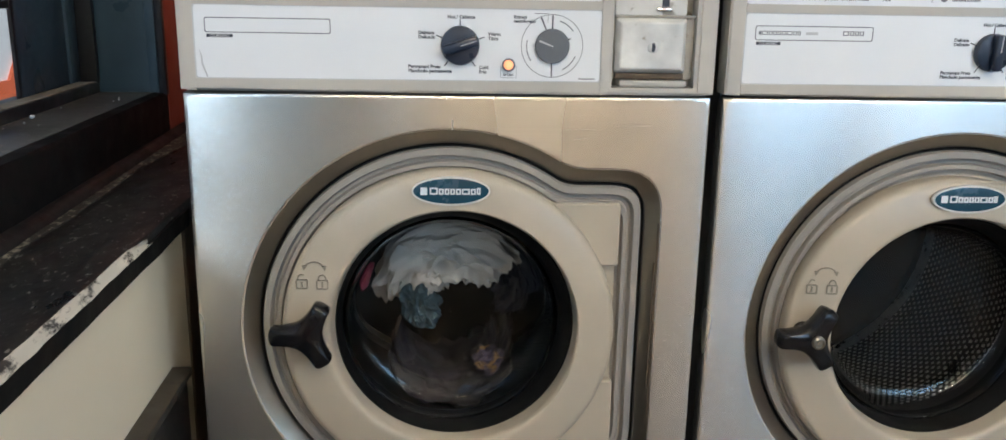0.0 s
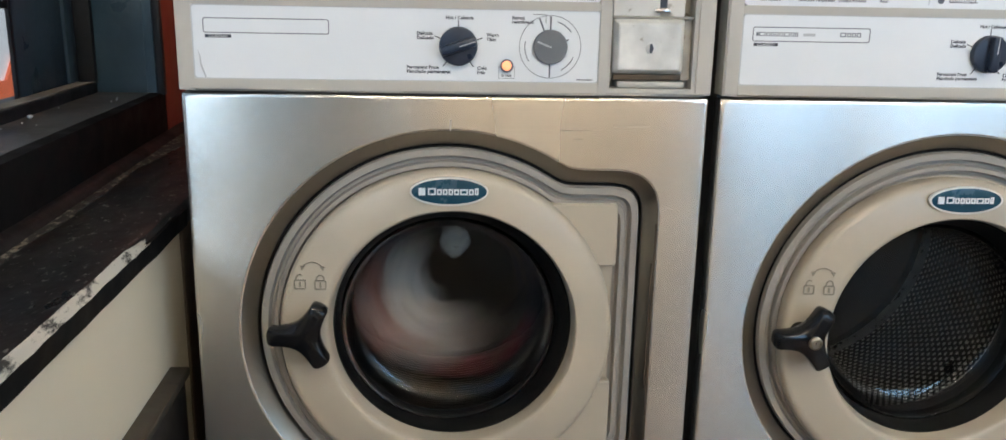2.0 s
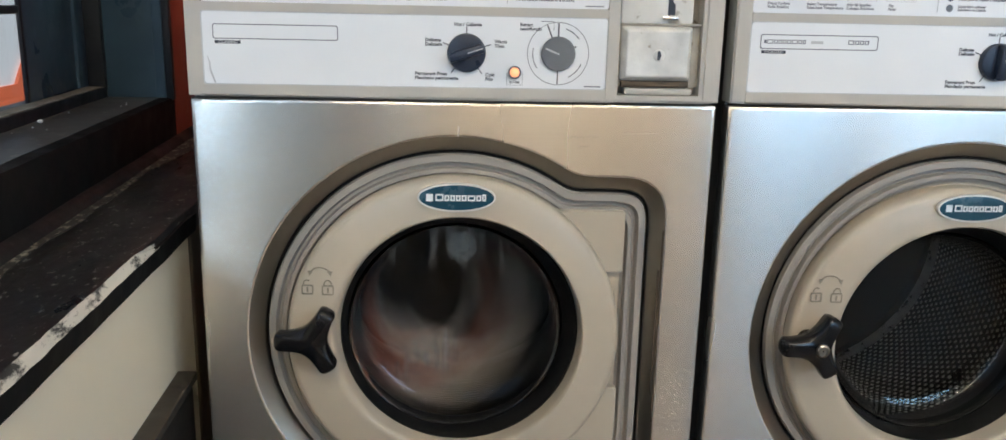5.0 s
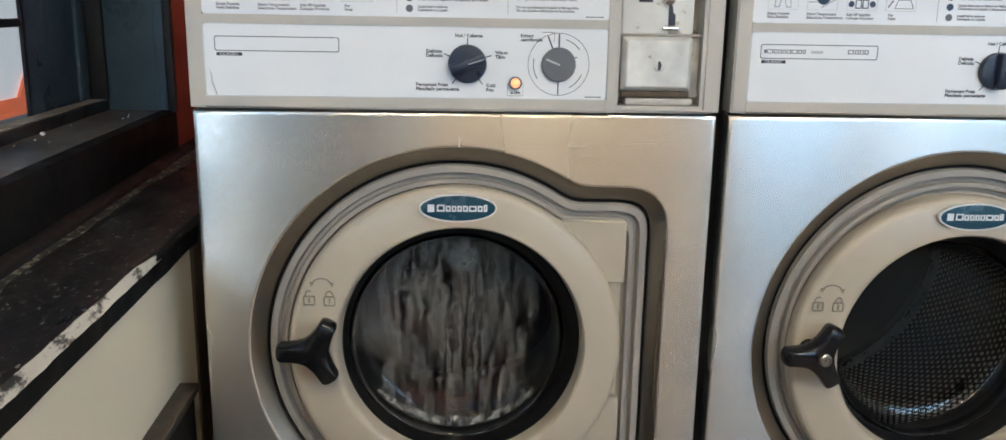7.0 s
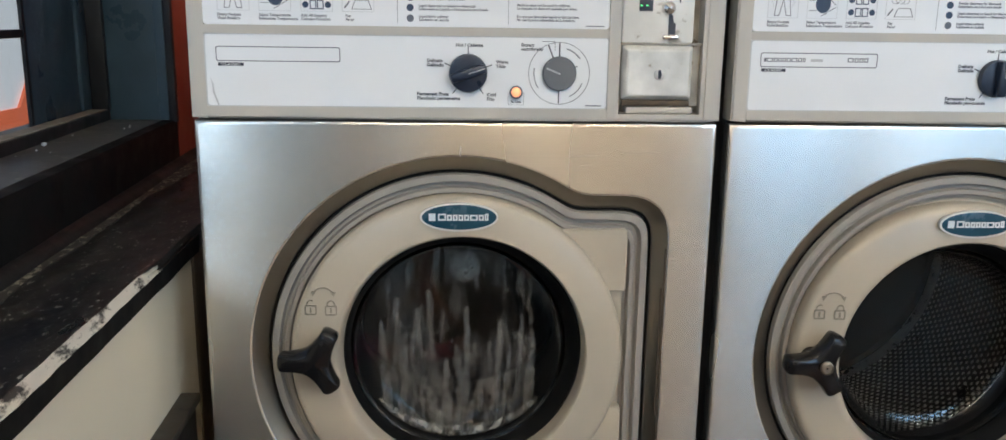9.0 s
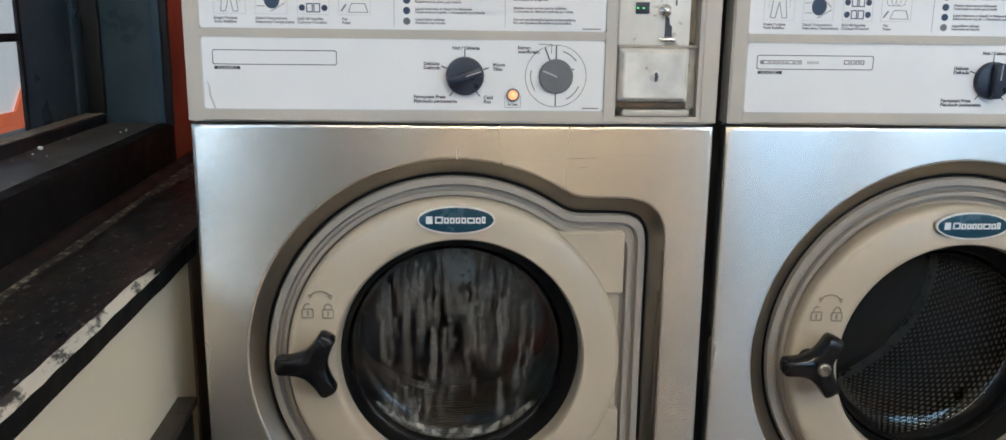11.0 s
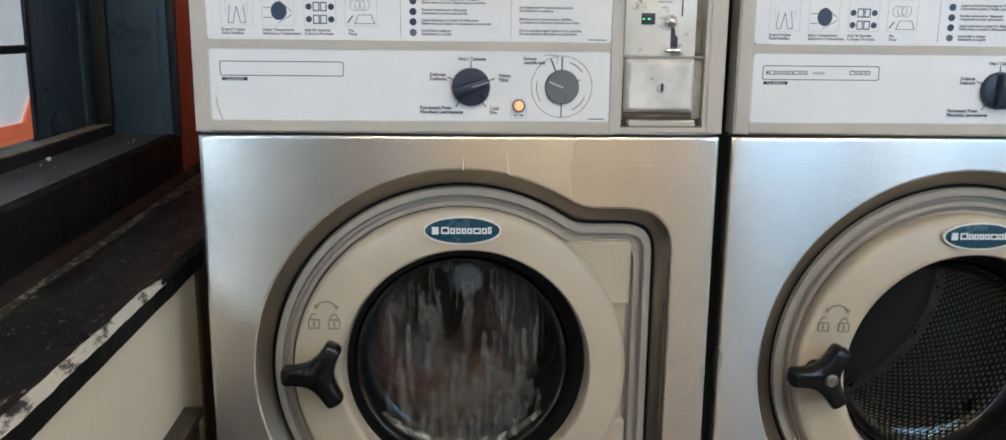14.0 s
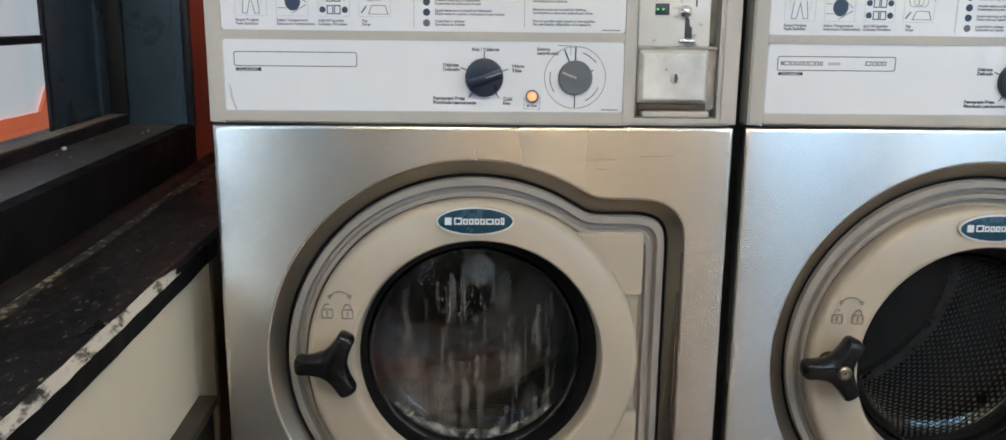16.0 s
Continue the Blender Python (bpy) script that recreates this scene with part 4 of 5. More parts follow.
for nm, x0, x1, z0 in (("window_2", -0.6, 0.2, 0.6), ("door_1", 1.65, 2.38, 0.86), ("window_3", 2.38, 3.5, 0.86)):
    w = thing(nm, pose(0, 0, 0), "glazed shop front opening in a dark frame", "window" if nm[0] == "w" else "door", kind="structure")
    part("frame", ring_plate([(x0, z0), (x1, z0), (x1, 2.35), (x0, 2.35)], [(x0 + 0.06, z0 + 0.06), (x1 - 0.06, z0 + 0.06), (x1 - 0.06, 2.29), (x0 + 0.06, 2.29)], -3.40, -3.34), M["blackframe"], w, smooth=False)
    if nm == "door_1":
        part("door_panel", box(x0 + 0.003, x1 - 0.003, -3.41, -3.33, 0.01, z0 - 0.001, 0.004), M["dado"], w, "black stained lower door panel")
    p = part("pane", box(x0 + 0.06, x1 - 0.06, -3.375, -3.369, z0 + 0.06, 2.29), M["pane"], w, smooth=False)
    p.visible_shadow = False

# window wall in its own frame: x across it, y along it
U1, U2, U3 = -0.166, -0.297, -0.330     # riser face, upper sill's back, sash face
ZL, ZS, ZR = 0.815, 0.909, 0.933        # ledge, upper sill, bottom rail
V0, V1 = -3.05, 0.800                   # ends of the window
setting("wall_west_lower", box(-0.50, -0.004, -3.4, 0.172, 0.0, 0.7785), M["cream"], LF, "cream painted wall below the window ledge", "wall")
setting("wall_west_end", box(U3 - 0.012, U1 + 0.001, V1 + 0.012, 1.0, ZL, 2.7), M["red"], LW, "brick-red painted wall beside the window", "wall")
# brown carries the shade of the gap beside the machine
setting("wall_west_back", box(-0.50, -0.02, 0.193, 1.0, 0.0, 0.775), M["brown"], LF, "wall behind the machine, coloured brown for the gap's shade", "wall")
# out of view, dark only to put a dark column into the steel
setting("wall_west_near", box(-0.50, U1, -3.4, V0, ZL, 2.7), M["navy"], LW, "unseen navy wall end that darkens the steel's reflection", "wall")
setting("wall_west_upper", box(-0.50, U1, V0, V1 + 0.012, 2.2, 2.7), M["cream"], LW, "cream painted wall above the window", "wall")
setting("trim_batten", box(-0.05, -0.003, 0.1735, 0.192, 0.0, 0.775, 0.003), M["brown"], LF, "dark brown corner batten", "trim", True)

# the ledge, a board with a worn front edge
ledge = thing("window_ledge", LF, "black painted wooden ledge worn white along its edge", "ledge", kind="structure")
nv = 150


def long_board(sections, v0, v1, n, wobble):
    """A board along y from a section of (x, z), slightly uneven."""
    rings = []
    for i in range(n + 1):
        v = v0 + (v1 - v0) * i / n
        rings.append([(x + wobble * noise.noise((v * 14, x * 30, 3)), v, z + wobble * noise.noise((v * 11, x * 30, 9))) for x, z in sections])
    return loft(rings, cap=True)


part("board", long_board([(-0.004, ZL - 0.037), (-0.002, ZL - 0.0095), (-0.006, ZL - 0.002), (-0.011, ZL), (-0.07, ZL + 0.001), (-0.19, ZL), (-0.30, ZL - 0.001), (-0.30, ZL - 0.037)], -3.3, 0.99, nv, 0.0012), M["ledge"], ledge)
part("nosing", long_board([(-0.004, ZL - 0.038), (0.0015, ZL - 0.036), (0.003, ZL - 0.0095), (-0.004, ZL - 0.0095)], -3.3, 0.20, nv, 0.0012), M["ledgeface"], ledge, "black painted nosing")
# bared strip along the arris
bm = bmesh.new()
prev = None
n = 260
for i in range(n + 1):
    v = -1.5 + 1.51 * i / n
    fade = min(1, max(0, (0.005 - v) / 0.07))
    j = noise.noise((v * 26, 0.3, 1.0)) * 0.0022 + noise.noise((v * 90, 2.0, 0.0)) * 0.0010
    j2 = noise.noise((v * 30, 7.3, 1.0)) * 0.0016
    a = (0.0042, v, ZL - 0.0098 + j2 * fade)
    b = (0.0012, v, ZL - 0.0098 + (0.0055 + 0.6 * j) * fade)
    c = (-0.0022, v, ZL - 0.0098 + (0.0106) * fade)
    d = (-0.0030 - 0.7 * j, v, ZL + 0.0016 - 0.006 * (1 - fade))
    row = [bm.verts.new(p) for p in (a, b, c, d)]
    if prev:
        for q in range(3):
            bm.faces.new((prev[q], prev[q + 1], row[q + 1], row[q]))
    prev = row
part("bared_paint", bm, M["chipped"], ledge, "chipped strip of older white paint")
mo = part("moulding", long_board([(U1 - 0.004, ZL - 0.002), (U1 + 0.020, ZL - 0.002), (U1 + 0.018, ZL + 0.006), (U1 + 0.012, ZL + 0.012), (U1 + 0.004, ZL + 0.015), (U1 - 0.004, ZL + 0.016)], -3.3, 0.99, nv, 0.0014), M["mould"], None, "dusty quarter-round moulding", at=LW)

tagged(mo, category="moulding", kind="structure")
# ragged dust gathered along the moulding
near, far = [], []
for i in range(181):
    v = -1.6 + 2.45 * i / 180
    near.append((-v, U1 + 0.017))
    far.append((-v, U1 + 0.0310 + 0.010 * noise.noise((v * 9, 3.1, 0.5)) + 0.003 * noise.noise((v * 40, 1.0, 2.0)) + 0.045 * max(0, (v - 0.42) / 0.42) ** 1.5))
dust = plate(near + far[::-1], -0.0014, 0.0012)
bmesh.ops.transform(dust, verts=dust.verts, matrix=pose(0, 0, ZL, 0, 0, 0) @ Matrix(((0, 0, 1, 0), (-1, 0, 0, 0), (0, -1, 0, 0), (0, 0, 0, 1))))
bmesh.ops.recalc_face_normals(dust, faces=dust.faces[:])
db = part("dust", dust, M["dustmix"], None, smooth=False, at=LW)
tagged(db, "grey-brown dust gathered along the ledge moulding", "dust", kind="structure")

# the window
win = thing("window_1", LW, "black and navy painted wooden shop window", "window", kind="structure")
part("riser", long_board([(U1, ZL - 0.02), (U1, ZS - 0.006), (U1 - 0.004, ZS), (U1 - 0.03, ZS), (U1 - 0.03, ZL - 0.02)], V0, V1 + 0.012, 60, 0.0006), M["ledgeface"], win, "glossy black board under the sill")
part("window_sill", long_board([(U1 - 0.028, ZS - 0.02), (U1 - 0.028, ZS + 0.0008), (U2 + 0.001, ZS + 0.0015), (U2 - 0.01, ZS + 0.0015), (U2 - 0.01, ZS - 0.02)], V0, V1, 60, 0.0006), M["dusty"], win, "dusty black inner sill")
part("bottom_rail", box(U3 - 0.03, U2, V0, V1, ZS - 0.02, ZR, 0.003), M["blackframe"], win)
part("rail_dust", long_board([(U2 - 0.001, ZR - 0.004), (U2 - 0.001, ZR + 0.0015), (U3 + 0.006, ZR + 0.002), (U3 + 0.006, ZR - 0.004)], V0 + 0.01, V1 - 0.03, 90, 0.0014), M["dustline"], win, "line of pale dust on the rail")
# jamb at the far end, facing along the wall
part("jamb", box(U2 - 0.002, U1 - 0.001, V1, V1 + 0.03, ZS, 2.2, 0.003), M["navy"], win, "navy painted jamb board")
part("jamb_edge", box(U1 - 0.012, U1 + 0.004, V1 - 0.006, V1 + 0.012, ZS - 0.004, 2.2, 0.002), M["blackframe"], win)
part("jamb_strip", box(U1 - 0.032, U1 - 0.0125, V1 - 0.004, V1 + 0.002, ZS + 0.001, 2.2, 0.0015), M["navy"], win)
part("corner_stop", box(U3 - 0.02, U2 + 0.002, V1 - 0.017, V1, ZR - 0.003, 2.2, 0.002), M["blackframe"], win, "black corner stop")
part("stile", box(U3 - 0.006, U3, 0.485, V1 - 0.018, ZR, 2.2, 0.003), M["navy"], win, "wide navy painted stile")
part("stile_bead", box(U3 - 0.002, U3 + 0.006, V1 - 0.075, V1 - 0.026, ZR + 0.002, 2.2, 0.002), M["navy"], win)
part("stile_edge", box(U3 - 0.004, U3 + 0.004, 0.474, 0.486, ZR - 0.002, 2.2, 0.001), M["blackframe"], win)
part("glazing_bar", box(U3 - 0.004, U3 + 0.004, V0, 0.473, 1.085, 1.099, 0.002), M["blackframe"], win)
part("top_rail", box(U3 - 0.03, U1 - 0.01, V0, V1, 2.14, 2.2, 0.003), M["blackframe"], win)
part("near_stile", box(U3 - 0.03, U1 - 0.01, V0, V0 + 0.06, ZS, 2.2, 0.003), M["blackframe"], win)
for z0, z1 in ((ZR, 1.085), (1.099, 2.14)):
    p = part("pane", box(U3 - 0.0045, U3 - 0.0015, V0 + 0.06, 0.484, z0, z1), M["pane"], win, smooth=False)
    p.visible_shadow = False
bead = bmesh.new()
bmesh.ops.create_icosphere(bead, subdivisions=2, radius=0.0045)
bmesh.ops.transform(bead, verts=bead.verts, matrix=pose(0, 0, 0) @ Matrix.Diagonal((1, 1.3, 0.7, 1)))
crumb = part("paint_crumb", bead, M["sticker"], at=LW @ pose(-0.284, 0.405, ZS + 0.0045))
tagged(crumb, "small white crumb of paint on the dusty sill", "crumb", "crumbs of paint")
rng = random.Random(4)
for i in range(9):
    k = rng.uniform(0.22, 0.42)
    copy_thing(crumb, LW @ pose(rng.uniform(-0.290, -0.205), rng.uniform(0.15, 0.78), ZS + 0.0015 + 0.0031 * k) @ Matrix.Diagonal((k, k, k, 1)))

# dark panel with a capping on the wall below
dado = thing("wall_panel", LF, "black stained panel with a worn brown capping", "wall panel", kind="structure")
part("panel_board", box(-0.006, 0.016, -3.2, 0.075, 0.0, 0.590, 0.002), M["dado"], dado)
part("capping", box(-0.006, 0.023, -3.2, 0.080, 0.590, 0.603, 0.003), M["dadocap"], dado, "worn brown wooden capping")

# street outside
setting("ground", box(-60, 60, -60, 60, -0.25, -0.12), M["asphalt"], label="grey asphalt street")
street = thing("street_wall", pose(-2.6, 0, -0.12), "pale grey wall with an orange-red painted base across the street, glowing as a backdrop", "wall")
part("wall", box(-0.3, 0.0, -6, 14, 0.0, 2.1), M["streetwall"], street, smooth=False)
base = plate([(-6, 0.0), (14, 0.0), (14, 0.78), (5.12, 0.78), (4.98, 0.625), (-6, 0.575)], -0.02, 0.0)
bmesh.ops.transform(base, verts=base.verts, matrix=pose(0.01, 0, 0, 0, 0, 90))
part("painted_base", base, M["orange"], street, "orange-red painted base that glows with the backdrop", smooth=False)

# ceiling tube lamps
for lx, ly in ((0.46, -2.2), (1.95, -2.2)):
    cl = thing("ceiling_light", pose(lx, ly, 2.7), "twin fluorescent tube lamp on the ceiling", "ceiling light", "ceiling lights")
    part("fitting", box(-0.65, 0.65, -0.09, 0.09, -0.06, 0.0, 0.008), M["fitting"], cl)
    for s in (-0.045, 0.045):
        part("tube", rod((-0.6, s, -0.082), (0.6, s, -0.082), 0.014, 16), M["tube"], cl, "glowing fluorescent tube")

# ---- laundry in the running drum ----
GX, GZ, GY = 0.3305, CZ + 0.006, 0.0815   # glass centre and its inner side


def cloth(name, material, label, arc, depth, thick, seed, y):
    """A crumpled heap bent along the drum: arc degrees long, with folds. Its origin is the drum's axis."""
    rnd = random.Random(seed)
    off = Vector((rnd.random() * 9, rnd.random() * 9, rnd.random() * 9))
    bm = bmesh.new()
    bmesh.ops.create_icosphere(bm, subdivisions=5, radius=1)
    for v in bm.verts:
        p = v.co.copy()
        f = noise.fractal(p * 1.3 + off, 0.9, 2.1, 4) * 0.32
        g = abs(noise.noise(p * 2.6 + off * 2)) * 0.42 + abs(noise.noise(p * 5.5 + off)) * 0.16
        p *= 1.0 + f - g
        a = radians(arc / 2) * p.x
        r = 0.085 + thick * p.z * (1.0 + 0.25 * noise.noise((a * 3, seed, 0)))
        v.co = (r * math.sin(a), y + depth * p.y, r * math.cos(a))
    ob = part(name, bm, material, at=pose(*((GX, 0, GZ))))
    return tagged(ob, label, "laundry", "laundry in the drum")


# object, turn at the start, turn when spinning, ways out from the axis (start, spinning, pressed to the drum), way back
LAUNDRY = [
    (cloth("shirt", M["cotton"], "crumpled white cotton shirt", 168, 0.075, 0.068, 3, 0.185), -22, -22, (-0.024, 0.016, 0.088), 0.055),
    (cloth("cloth", M["teal"], "crumpled dark teal patterned cloth", 54, 0.05, 0.030, 11, 0.150), 242, 28, (-0.034, 0.045, 0.105), 0.02),
    (cloth("towel", M["maroon"], "crumpled dark red towel", 190, 0.085, 0.040, 17, 0.320), -14, 2, (0.045, 0.055, 0.100), -0.09),
    (cloth("sock", M["pink"], "crimson piece of laundry", 30, 0.030, 0.013, 23, 0.160), -86, -112, (0.050, 0.060, 0.115), 0.02),
    (cloth("shorts", M["print"], "small patterned multicoloured piece of laundry", 34, 0.035, 0.020, 29, 0.155), 146, 146, (0.040, 0.045, 0.105), 0.02),
    (cloth("trousers", M["plum"], "dark violet piece of laundry", 120, 0.085, 0.042, 37, 0.255), 70, 70, (0.020, 0.035, 0.095), 0.02),
    (cloth("jeans", M["plum"], "very dark wet trousers lining the drum", 210, 0.110, 0.034, 43, 0.225), 175, 175, (0.085, 0.085, 0.110), 0.02),
]

# ---- water and froth on the glass ----


def tear(length, width, seed):
    """A rivulet: a round head with a ring bubble above and a long uneven tail, lying flat on the glass."""
    rnd = random.Random(seed)
    n, ring = 26, 8
    rows = []
    for i in range(n + 1):
        s = i / n
        w = width * min(1, s / 0.07) ** 0.5 * (1 + 0.35 * s) * (1 + 0.40 * noise.noise((s * 5, seed, 1)) + 0.22 * noise.noise((s * 14, seed, 5)))
        w = max(w, 0.0003)
        mid = (0.0036 * noise.noise((s * 2.5, seed * 1.7, 4)) + 0.0012 * noise.noise((s * 9, seed * 2.1, 2))) * min(1, s * 4)
        z = length * (0.5 - s)
        rows.append([(mid + w * math.cos(2 * math.pi * q / ring), 0.0016 * math.sin(2 * math.pi * q / ring), z) for q in range(ring)])
    bm = loft(rows, cap=True)
    # ring bubbles near the head
    for q in range(rnd.choice((0, 1, 1, 2))):
        r = rnd.uniform(0.0017, 0.0032) / (1 + 0.7 * q)
        cx, cz = rnd.uniform(-0.3, 0.3) * width, length * 0.5 + r * (0.4 - 3.0 * q)
        o = loft([[(cx + (r + 0.0006 * math.cos(b)) * math.cos(a), -0.0020 + 0.0006 * math.sin(b), cz + 1.25 * (r + 0.0006 * math.cos(b)) * math.sin(a)) for a in [2 * math.pi * k / 14 for k in range(14)]] for b in [2 * math.pi * k / 5 for k in range(5)]], shut=True)
        for f in o.faces:
            f.material_index = 1
        merged(bm, o)
    return bm


def froth_sheet(width, length, seed):
    """A broad ragged sheet of soapy water."""
    n = 40
    pts = []
    for i in range(n):
        a = 2 * math.pi * i / n
        k = 1 + 0.35 * noise.noise((math.cos(a) * 1.6, math.sin(a) * 1.6, seed))
        pts.append((width / 2 * math.cos(a) * k, length / 2 * math.sin(a) * k))
    return plate(pts, -0.0006, 0.0006)


def bead_field(count, seed, half_w, half_h):
    """A patch of small clinging drops."""
    rnd = random.Random(seed)
    bm = bmesh.new()
    for _ in range(count):
        r = rnd.uniform(0.0005, 0.0014)
        o = bmesh.new()
        bmesh.ops.create_icosphere(o, subdivisions=1, radius=r)
        bmesh.ops.transform(o, verts=o.verts, matrix=Matrix.Translation((rnd.uniform(-half_w, half_w), 0, rnd.uniform(-half_h, half_h))) @ Matrix.Diagonal((1, 0.6, rnd.uniform(1, 2.4), 1)))
        merged(bm, o)
    return bm


water = []          # object, x, start, stop, seconds down, rest, lane, head start
rnd = random.Random(21)
meshes = []
for i in range(14):
    L = 0.030 + 0.060 * ((i * 5) % 14) / 13
    bm = tear(L, rnd.uniform(0.0022, 0.0052), i + 1)
    me = bpy.data.meshes.new("rivulet")
    bmesh.ops.recalc_face_normals(bm, faces=bm.faces[:])
    bm.to_mesh(me)
    bm.free()
    me.materials.append(M["streak"])
    me.materials.append(M["bubble"])
    me.polygons.foreach_set("use_smooth", [True] * len(me.polygons))
    meshes.append(me)
for i in range(250):
    ob = new("rivulet", meshes[i % 14])
    tagged(ob, "greyish soapy rivulet running down the glass", "water", "rivulets on the glass")
    x = -0.112 + 0.224 * ((i * 0.618034) % 1)
    early = i < 7
    start = 2.75 + 0.05 * i if early else 4.3 + 2.4 * rnd.random()
    if early:
        x = -0.085 + 0.014 * i
    stop = 99 if i % 5 < 1 else 12.8 + 1.6 * rnd.random()
    water.append((ob, x, start, stop, 2.8 if early else rnd.uniform(4.0, 7.5), rnd.uniform(0.1, 0.5), 0.0004 * (i % 7), 0 if early else 0.85 * rnd.random()))
for i in range(50):
    ob = part("soap_sheet", froth_sheet(rnd.uniform(0.016, 0.040), rnd.uniform(0.060, 0.095), i + 40), M["sheet"])
    tagged(ob, "thin grey sheet of soapy water sliding down the glass", "water", "soap sheets on the glass")
    x = -0.09 + 0.18 * ((i * 0.618034 + 0.3) % 1)
    water.append((ob, x, 4.6 + 2.2 * rnd.random(), 99 if i % 6 == 0 else 12.6 + 1.2 * rnd.random(), rnd.uniform(5.0, 8.0), rnd.uniform(0.1, 0.4), 0.004 + 0.0005 * (i % 5), 0.8 * rnd.random()))
for i in range(9):
    ob = part("droplets", bead_field(44, 60 + i, 0.034, 0.030), M["bubble"])
    tagged(ob, "scattered small water drops on the glass", "water", kind="stuff")
    water.append((ob, -0.08 + 0.02 * i, 4.0 + 0.35 * i, 99, 9.0 + 0.8 * (i % 3), 0.2, 0.003, 0.1 * (i % 7)))

def drip_chain(length, seed):
    """A thin broken stream of beads under a ring bubble."""
    rnd = random.Random(seed)
    bm = bmesh.new()
    r = rnd.uniform(0.0020, 0.0033)
    bm = merged(bm, loft([[((r + 0.0005 * math.cos(b)) * math.cos(a), 0.0005 * math.sin(b), length / 2 + 1.2 * (r + 0.0005 * math.cos(b)) * math.sin(a)) for a in [2 * math.pi * k / 16 for k in range(16)]] for b in [2 * math.pi * k / 5 for k in range(5)]], shut=True))
    z, x = length / 2 - 0.006, 0.0
    while z > -length / 2:
        q = rnd.uniform(0.0005, 0.0012)
        o = bmesh.new()
        bmesh.ops.create_icosphere(o, subdivisions=1, radius=q)
        bmesh.ops.transform(o, verts=o.verts, matrix=Matrix.Translation((x, 0, z)) @ Matrix.Diagonal((1, 0.6, rnd.uniform(1.0, 3.2), 1)))
        bm = merged(bm, o)
        z -= rnd.uniform(0.0022, 0.0065)
        x += rnd.uniform(-0.0004, 0.0004)
    return bm


chains = []
for i in range(9):
    bm = drip_chain(0.045 + 0.008 * i, 80 + i)
    me = bpy.data.meshes.new("drip")
    bm.to_mesh(me)
    bm.free()
    me.materials.append(M["bubble"])
    me.polygons.foreach_set("use_smooth", [True] * len(me.polygons))
    chains.append(me)
for i in range(46):
    ob = new("drip", chains[i % 9])
    tagged(ob, "thin beaded drip under a ring bubble on the glass", "water", "drips on the glass")
    x = -0.115 + 0.23 * ((i * 0.618034 + 0.11) % 1)
    water.append((ob, x, 11.6 + 1.6 * rnd.random(), 99, rnd.uniform(6.0, 9.5), 0.2, 0.0010 + 0.0004 * (i % 4), 0.75 * rnd.random()))

splash = part("water_jet_splash", froth_sheet(0.046, 0.046, 5), M["splash"], at=pose(GX + 0.003, GY, GZ + 0.30))
tagged(splash, "round grey splash of the inlet jet on the glass", "water")
# froth gathered in the lower rim
rows = []
for i in range(61):
    a = radians(-142 + 104 * i / 60)
    k = math.sin(math.pi * i / 60) ** 0.6
    r0 = 0.1455
    r1 = r0 - (0.003 + 0.011 * k * (1 + 0.5 * noise.noise((i * 0.22, 1, 1))))
    rows.append([(r0 * math.cos(a), 0.0, r0 * math.sin(a)), (r1 * math.cos(a), -0.003, r1 * math.sin(a)), (r1 * math.cos(a), 0.003, r1 * math.sin(a)), (r0 * math.cos(a), 0.004, r0 * math.sin(a))])
froth_rim = part("froth", loft(rows, cap=True), M["foam"], at=pose(GX, 0.056, GZ - 0.05))
tagged(froth_rim, "white froth gathered in the lower rim of the glass", "foam")

# ---- what moves ----


def turn_at(t):
    """Degrees turned by the drum, clockwise."""
    marks = [(0, 0), (0.1, 42), (0.2, 118), (0.3, 172), (0.4, 222), (0.5, 258), (0.7, 352), (1.0, 575), (1.5, 985), (2.0, 1662), (2.4, 2700), (16, 57100)]
    for (t0, a0), (t1, a1) in zip(marks, marks[1:]):
        if t <= t1:
            return a0 + (a1 - a0) * (t - t0) / (t1 - t0)
    return marks[-1][1]


def slide(t, t0, t1):
    s = min(1, max(0, (t - t0) / (t1 - t0)))
    return s * s * (3 - 2 * s)


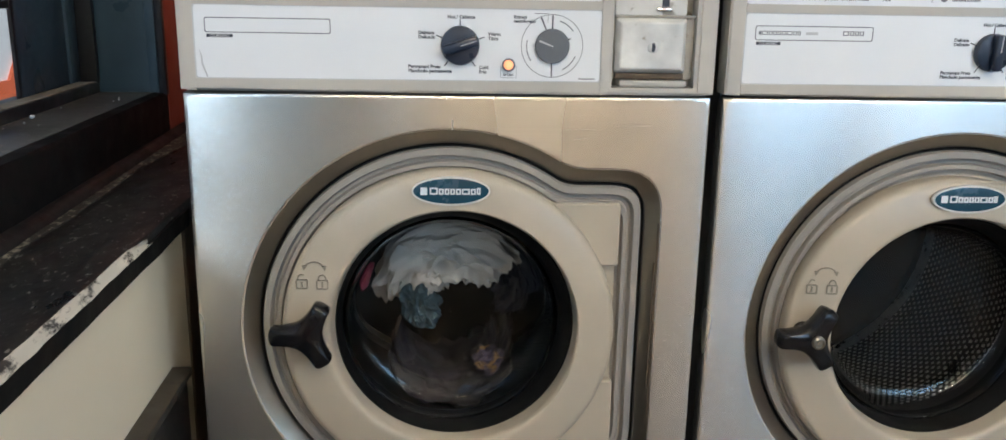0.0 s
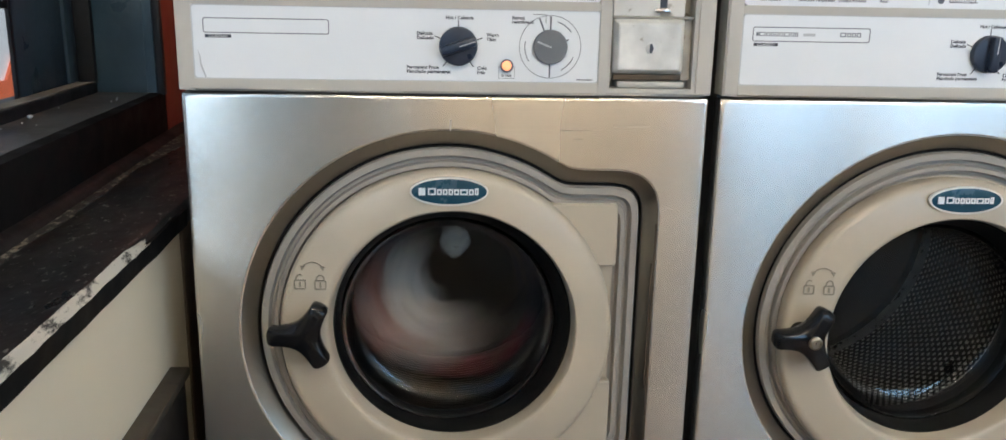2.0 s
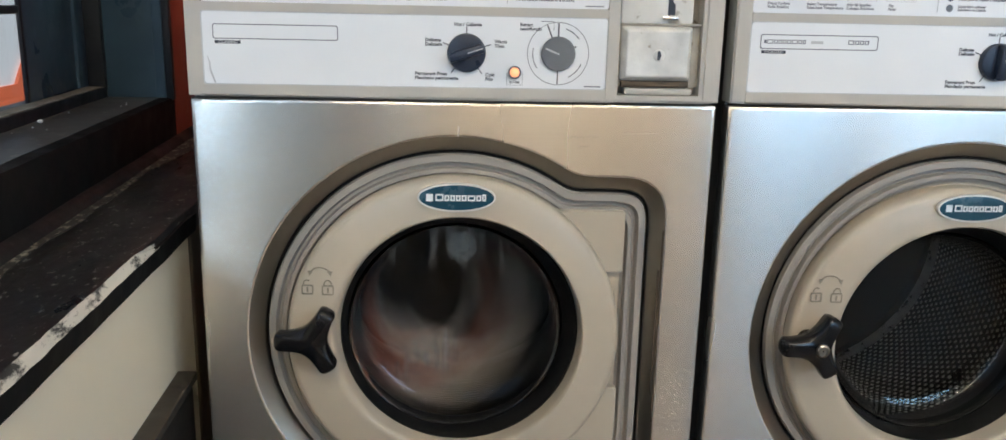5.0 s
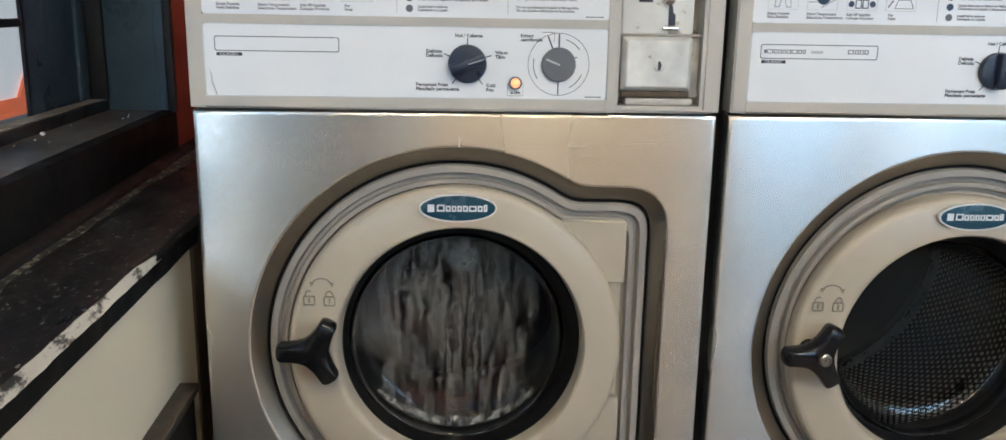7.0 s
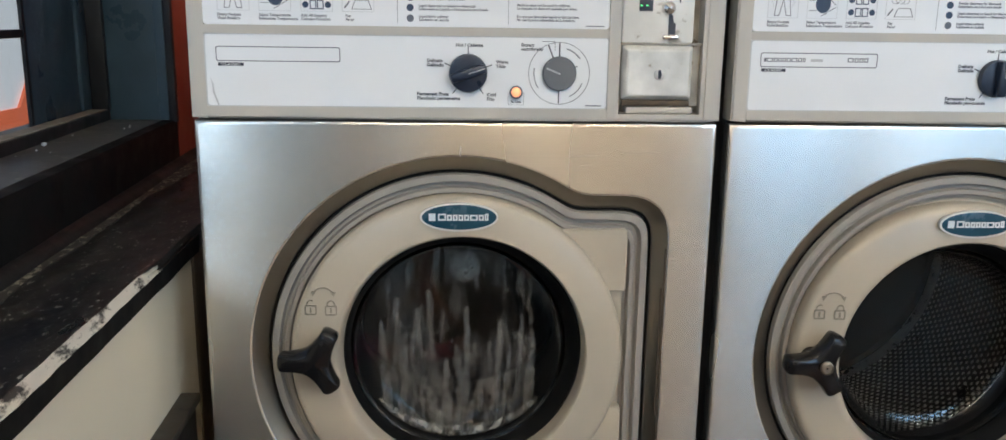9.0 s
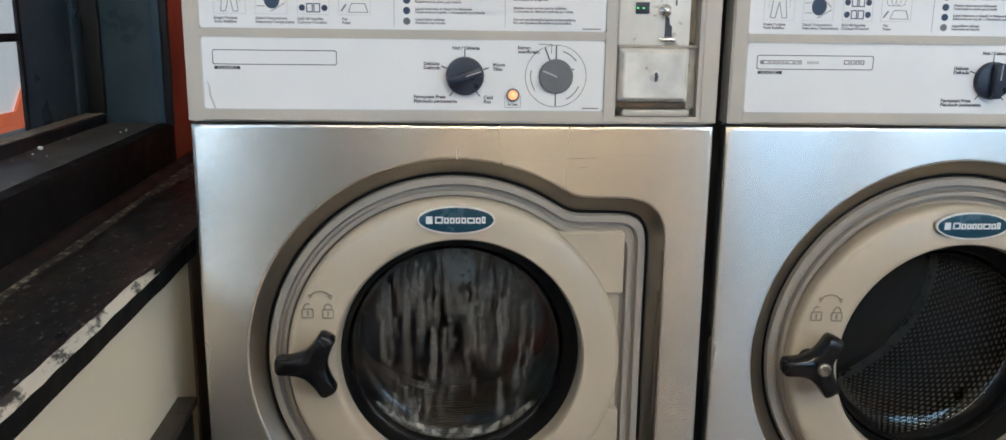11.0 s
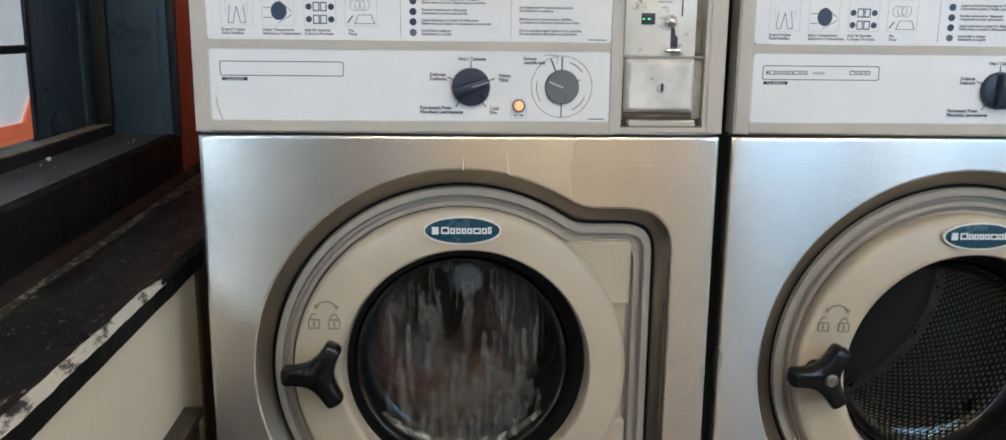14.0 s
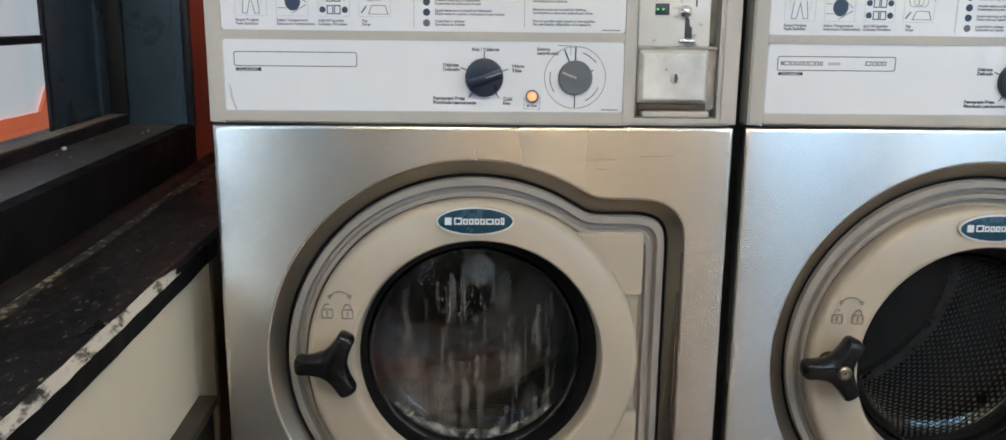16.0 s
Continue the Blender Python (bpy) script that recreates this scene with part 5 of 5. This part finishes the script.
def motions():
    ticks = [i / 60 for i in range(961)]
    walk(drum_a, [(t, pose(CX, 0.135, CZ, 0, turn_at(t), 0)) for t in ticks])
    for ob, a0, a1, (r0, r1, r2), back in LAUNDRY:
        rows = []
        for t in ticks:
            a = a0 + (a1 - a0) * slide(t, 0.0, 0.3)
            r = r0 + (r1 - r0) * slide(t, 1.2, 1.9) + (r2 - r1) * slide(t, 3.0, 4.1)
            y = back * slide(t, 0.9, 2.0) + 0.06 * slide(t, 4.2, 6.0) + 0.08 * slide(t, 12.5, 14.5)
            rows.append((t, pose(GX, 0, GZ, 0, turn_at(t) + a, 0) @ Matrix.Translation((0, y, r))))
        walk(ob, rows)
    hidden = 0.196
    for ob, x, start, stop, down, rest, lane, ahead in water:
        drop = math.sqrt(hidden ** 2 - x * x)
        around = 0.55
        period = down + rest + around
        side = 1 if x >= 0 else -1
        rows = []
        for i in range(81):
            t = i / 5
            s = t - start
            s += ahead * down * slide(s, 0, 1.6)
            if s > 0 and stop < 90:
                n_max = max(1, round((stop - start + ahead * down) / period))
                s = min(s, n_max * period - 0.001)
            p = s % period if s > 0 else 0
            if p < down:
                f = p / down
                f = 0.75 * f + 0.25 * f * f
                q = (x, drop - 2 * drop * f)
            elif p < down + rest:
                q = (x, -drop)
            else:
                f = (p - down - rest) / around
                a0, a1 = math.atan2(-drop, x), math.atan2(drop, x)
                if side < 0:
                    a0 += 2 * math.pi if a0 < 0 else 0
                a = a0 + (a1 - a0) * f
                q = (hidden * math.cos(a), hidden * math.sin(a))
            rows.append((t, pose(GX + q[0], GY + lane, GZ + q[1])))
        walk(ob, rows)
    walk(splash, [(t, pose(GX + 0.006, GY - 0.001, GZ + 0.200 - 0.102 * slide(t, 1.4, 1.8))) for t in (0, 1.4, 1.5, 1.6, 1.7, 1.8, 2.5, 16)])
    walk(froth_rim, [(t, pose(GX, 0.056, GZ - 0.05 + 0.048 * slide(t, 3.9, 6.2))) for t in (0, 3.9, 4.5, 5.0, 5.6, 6.2, 16)])


motions()
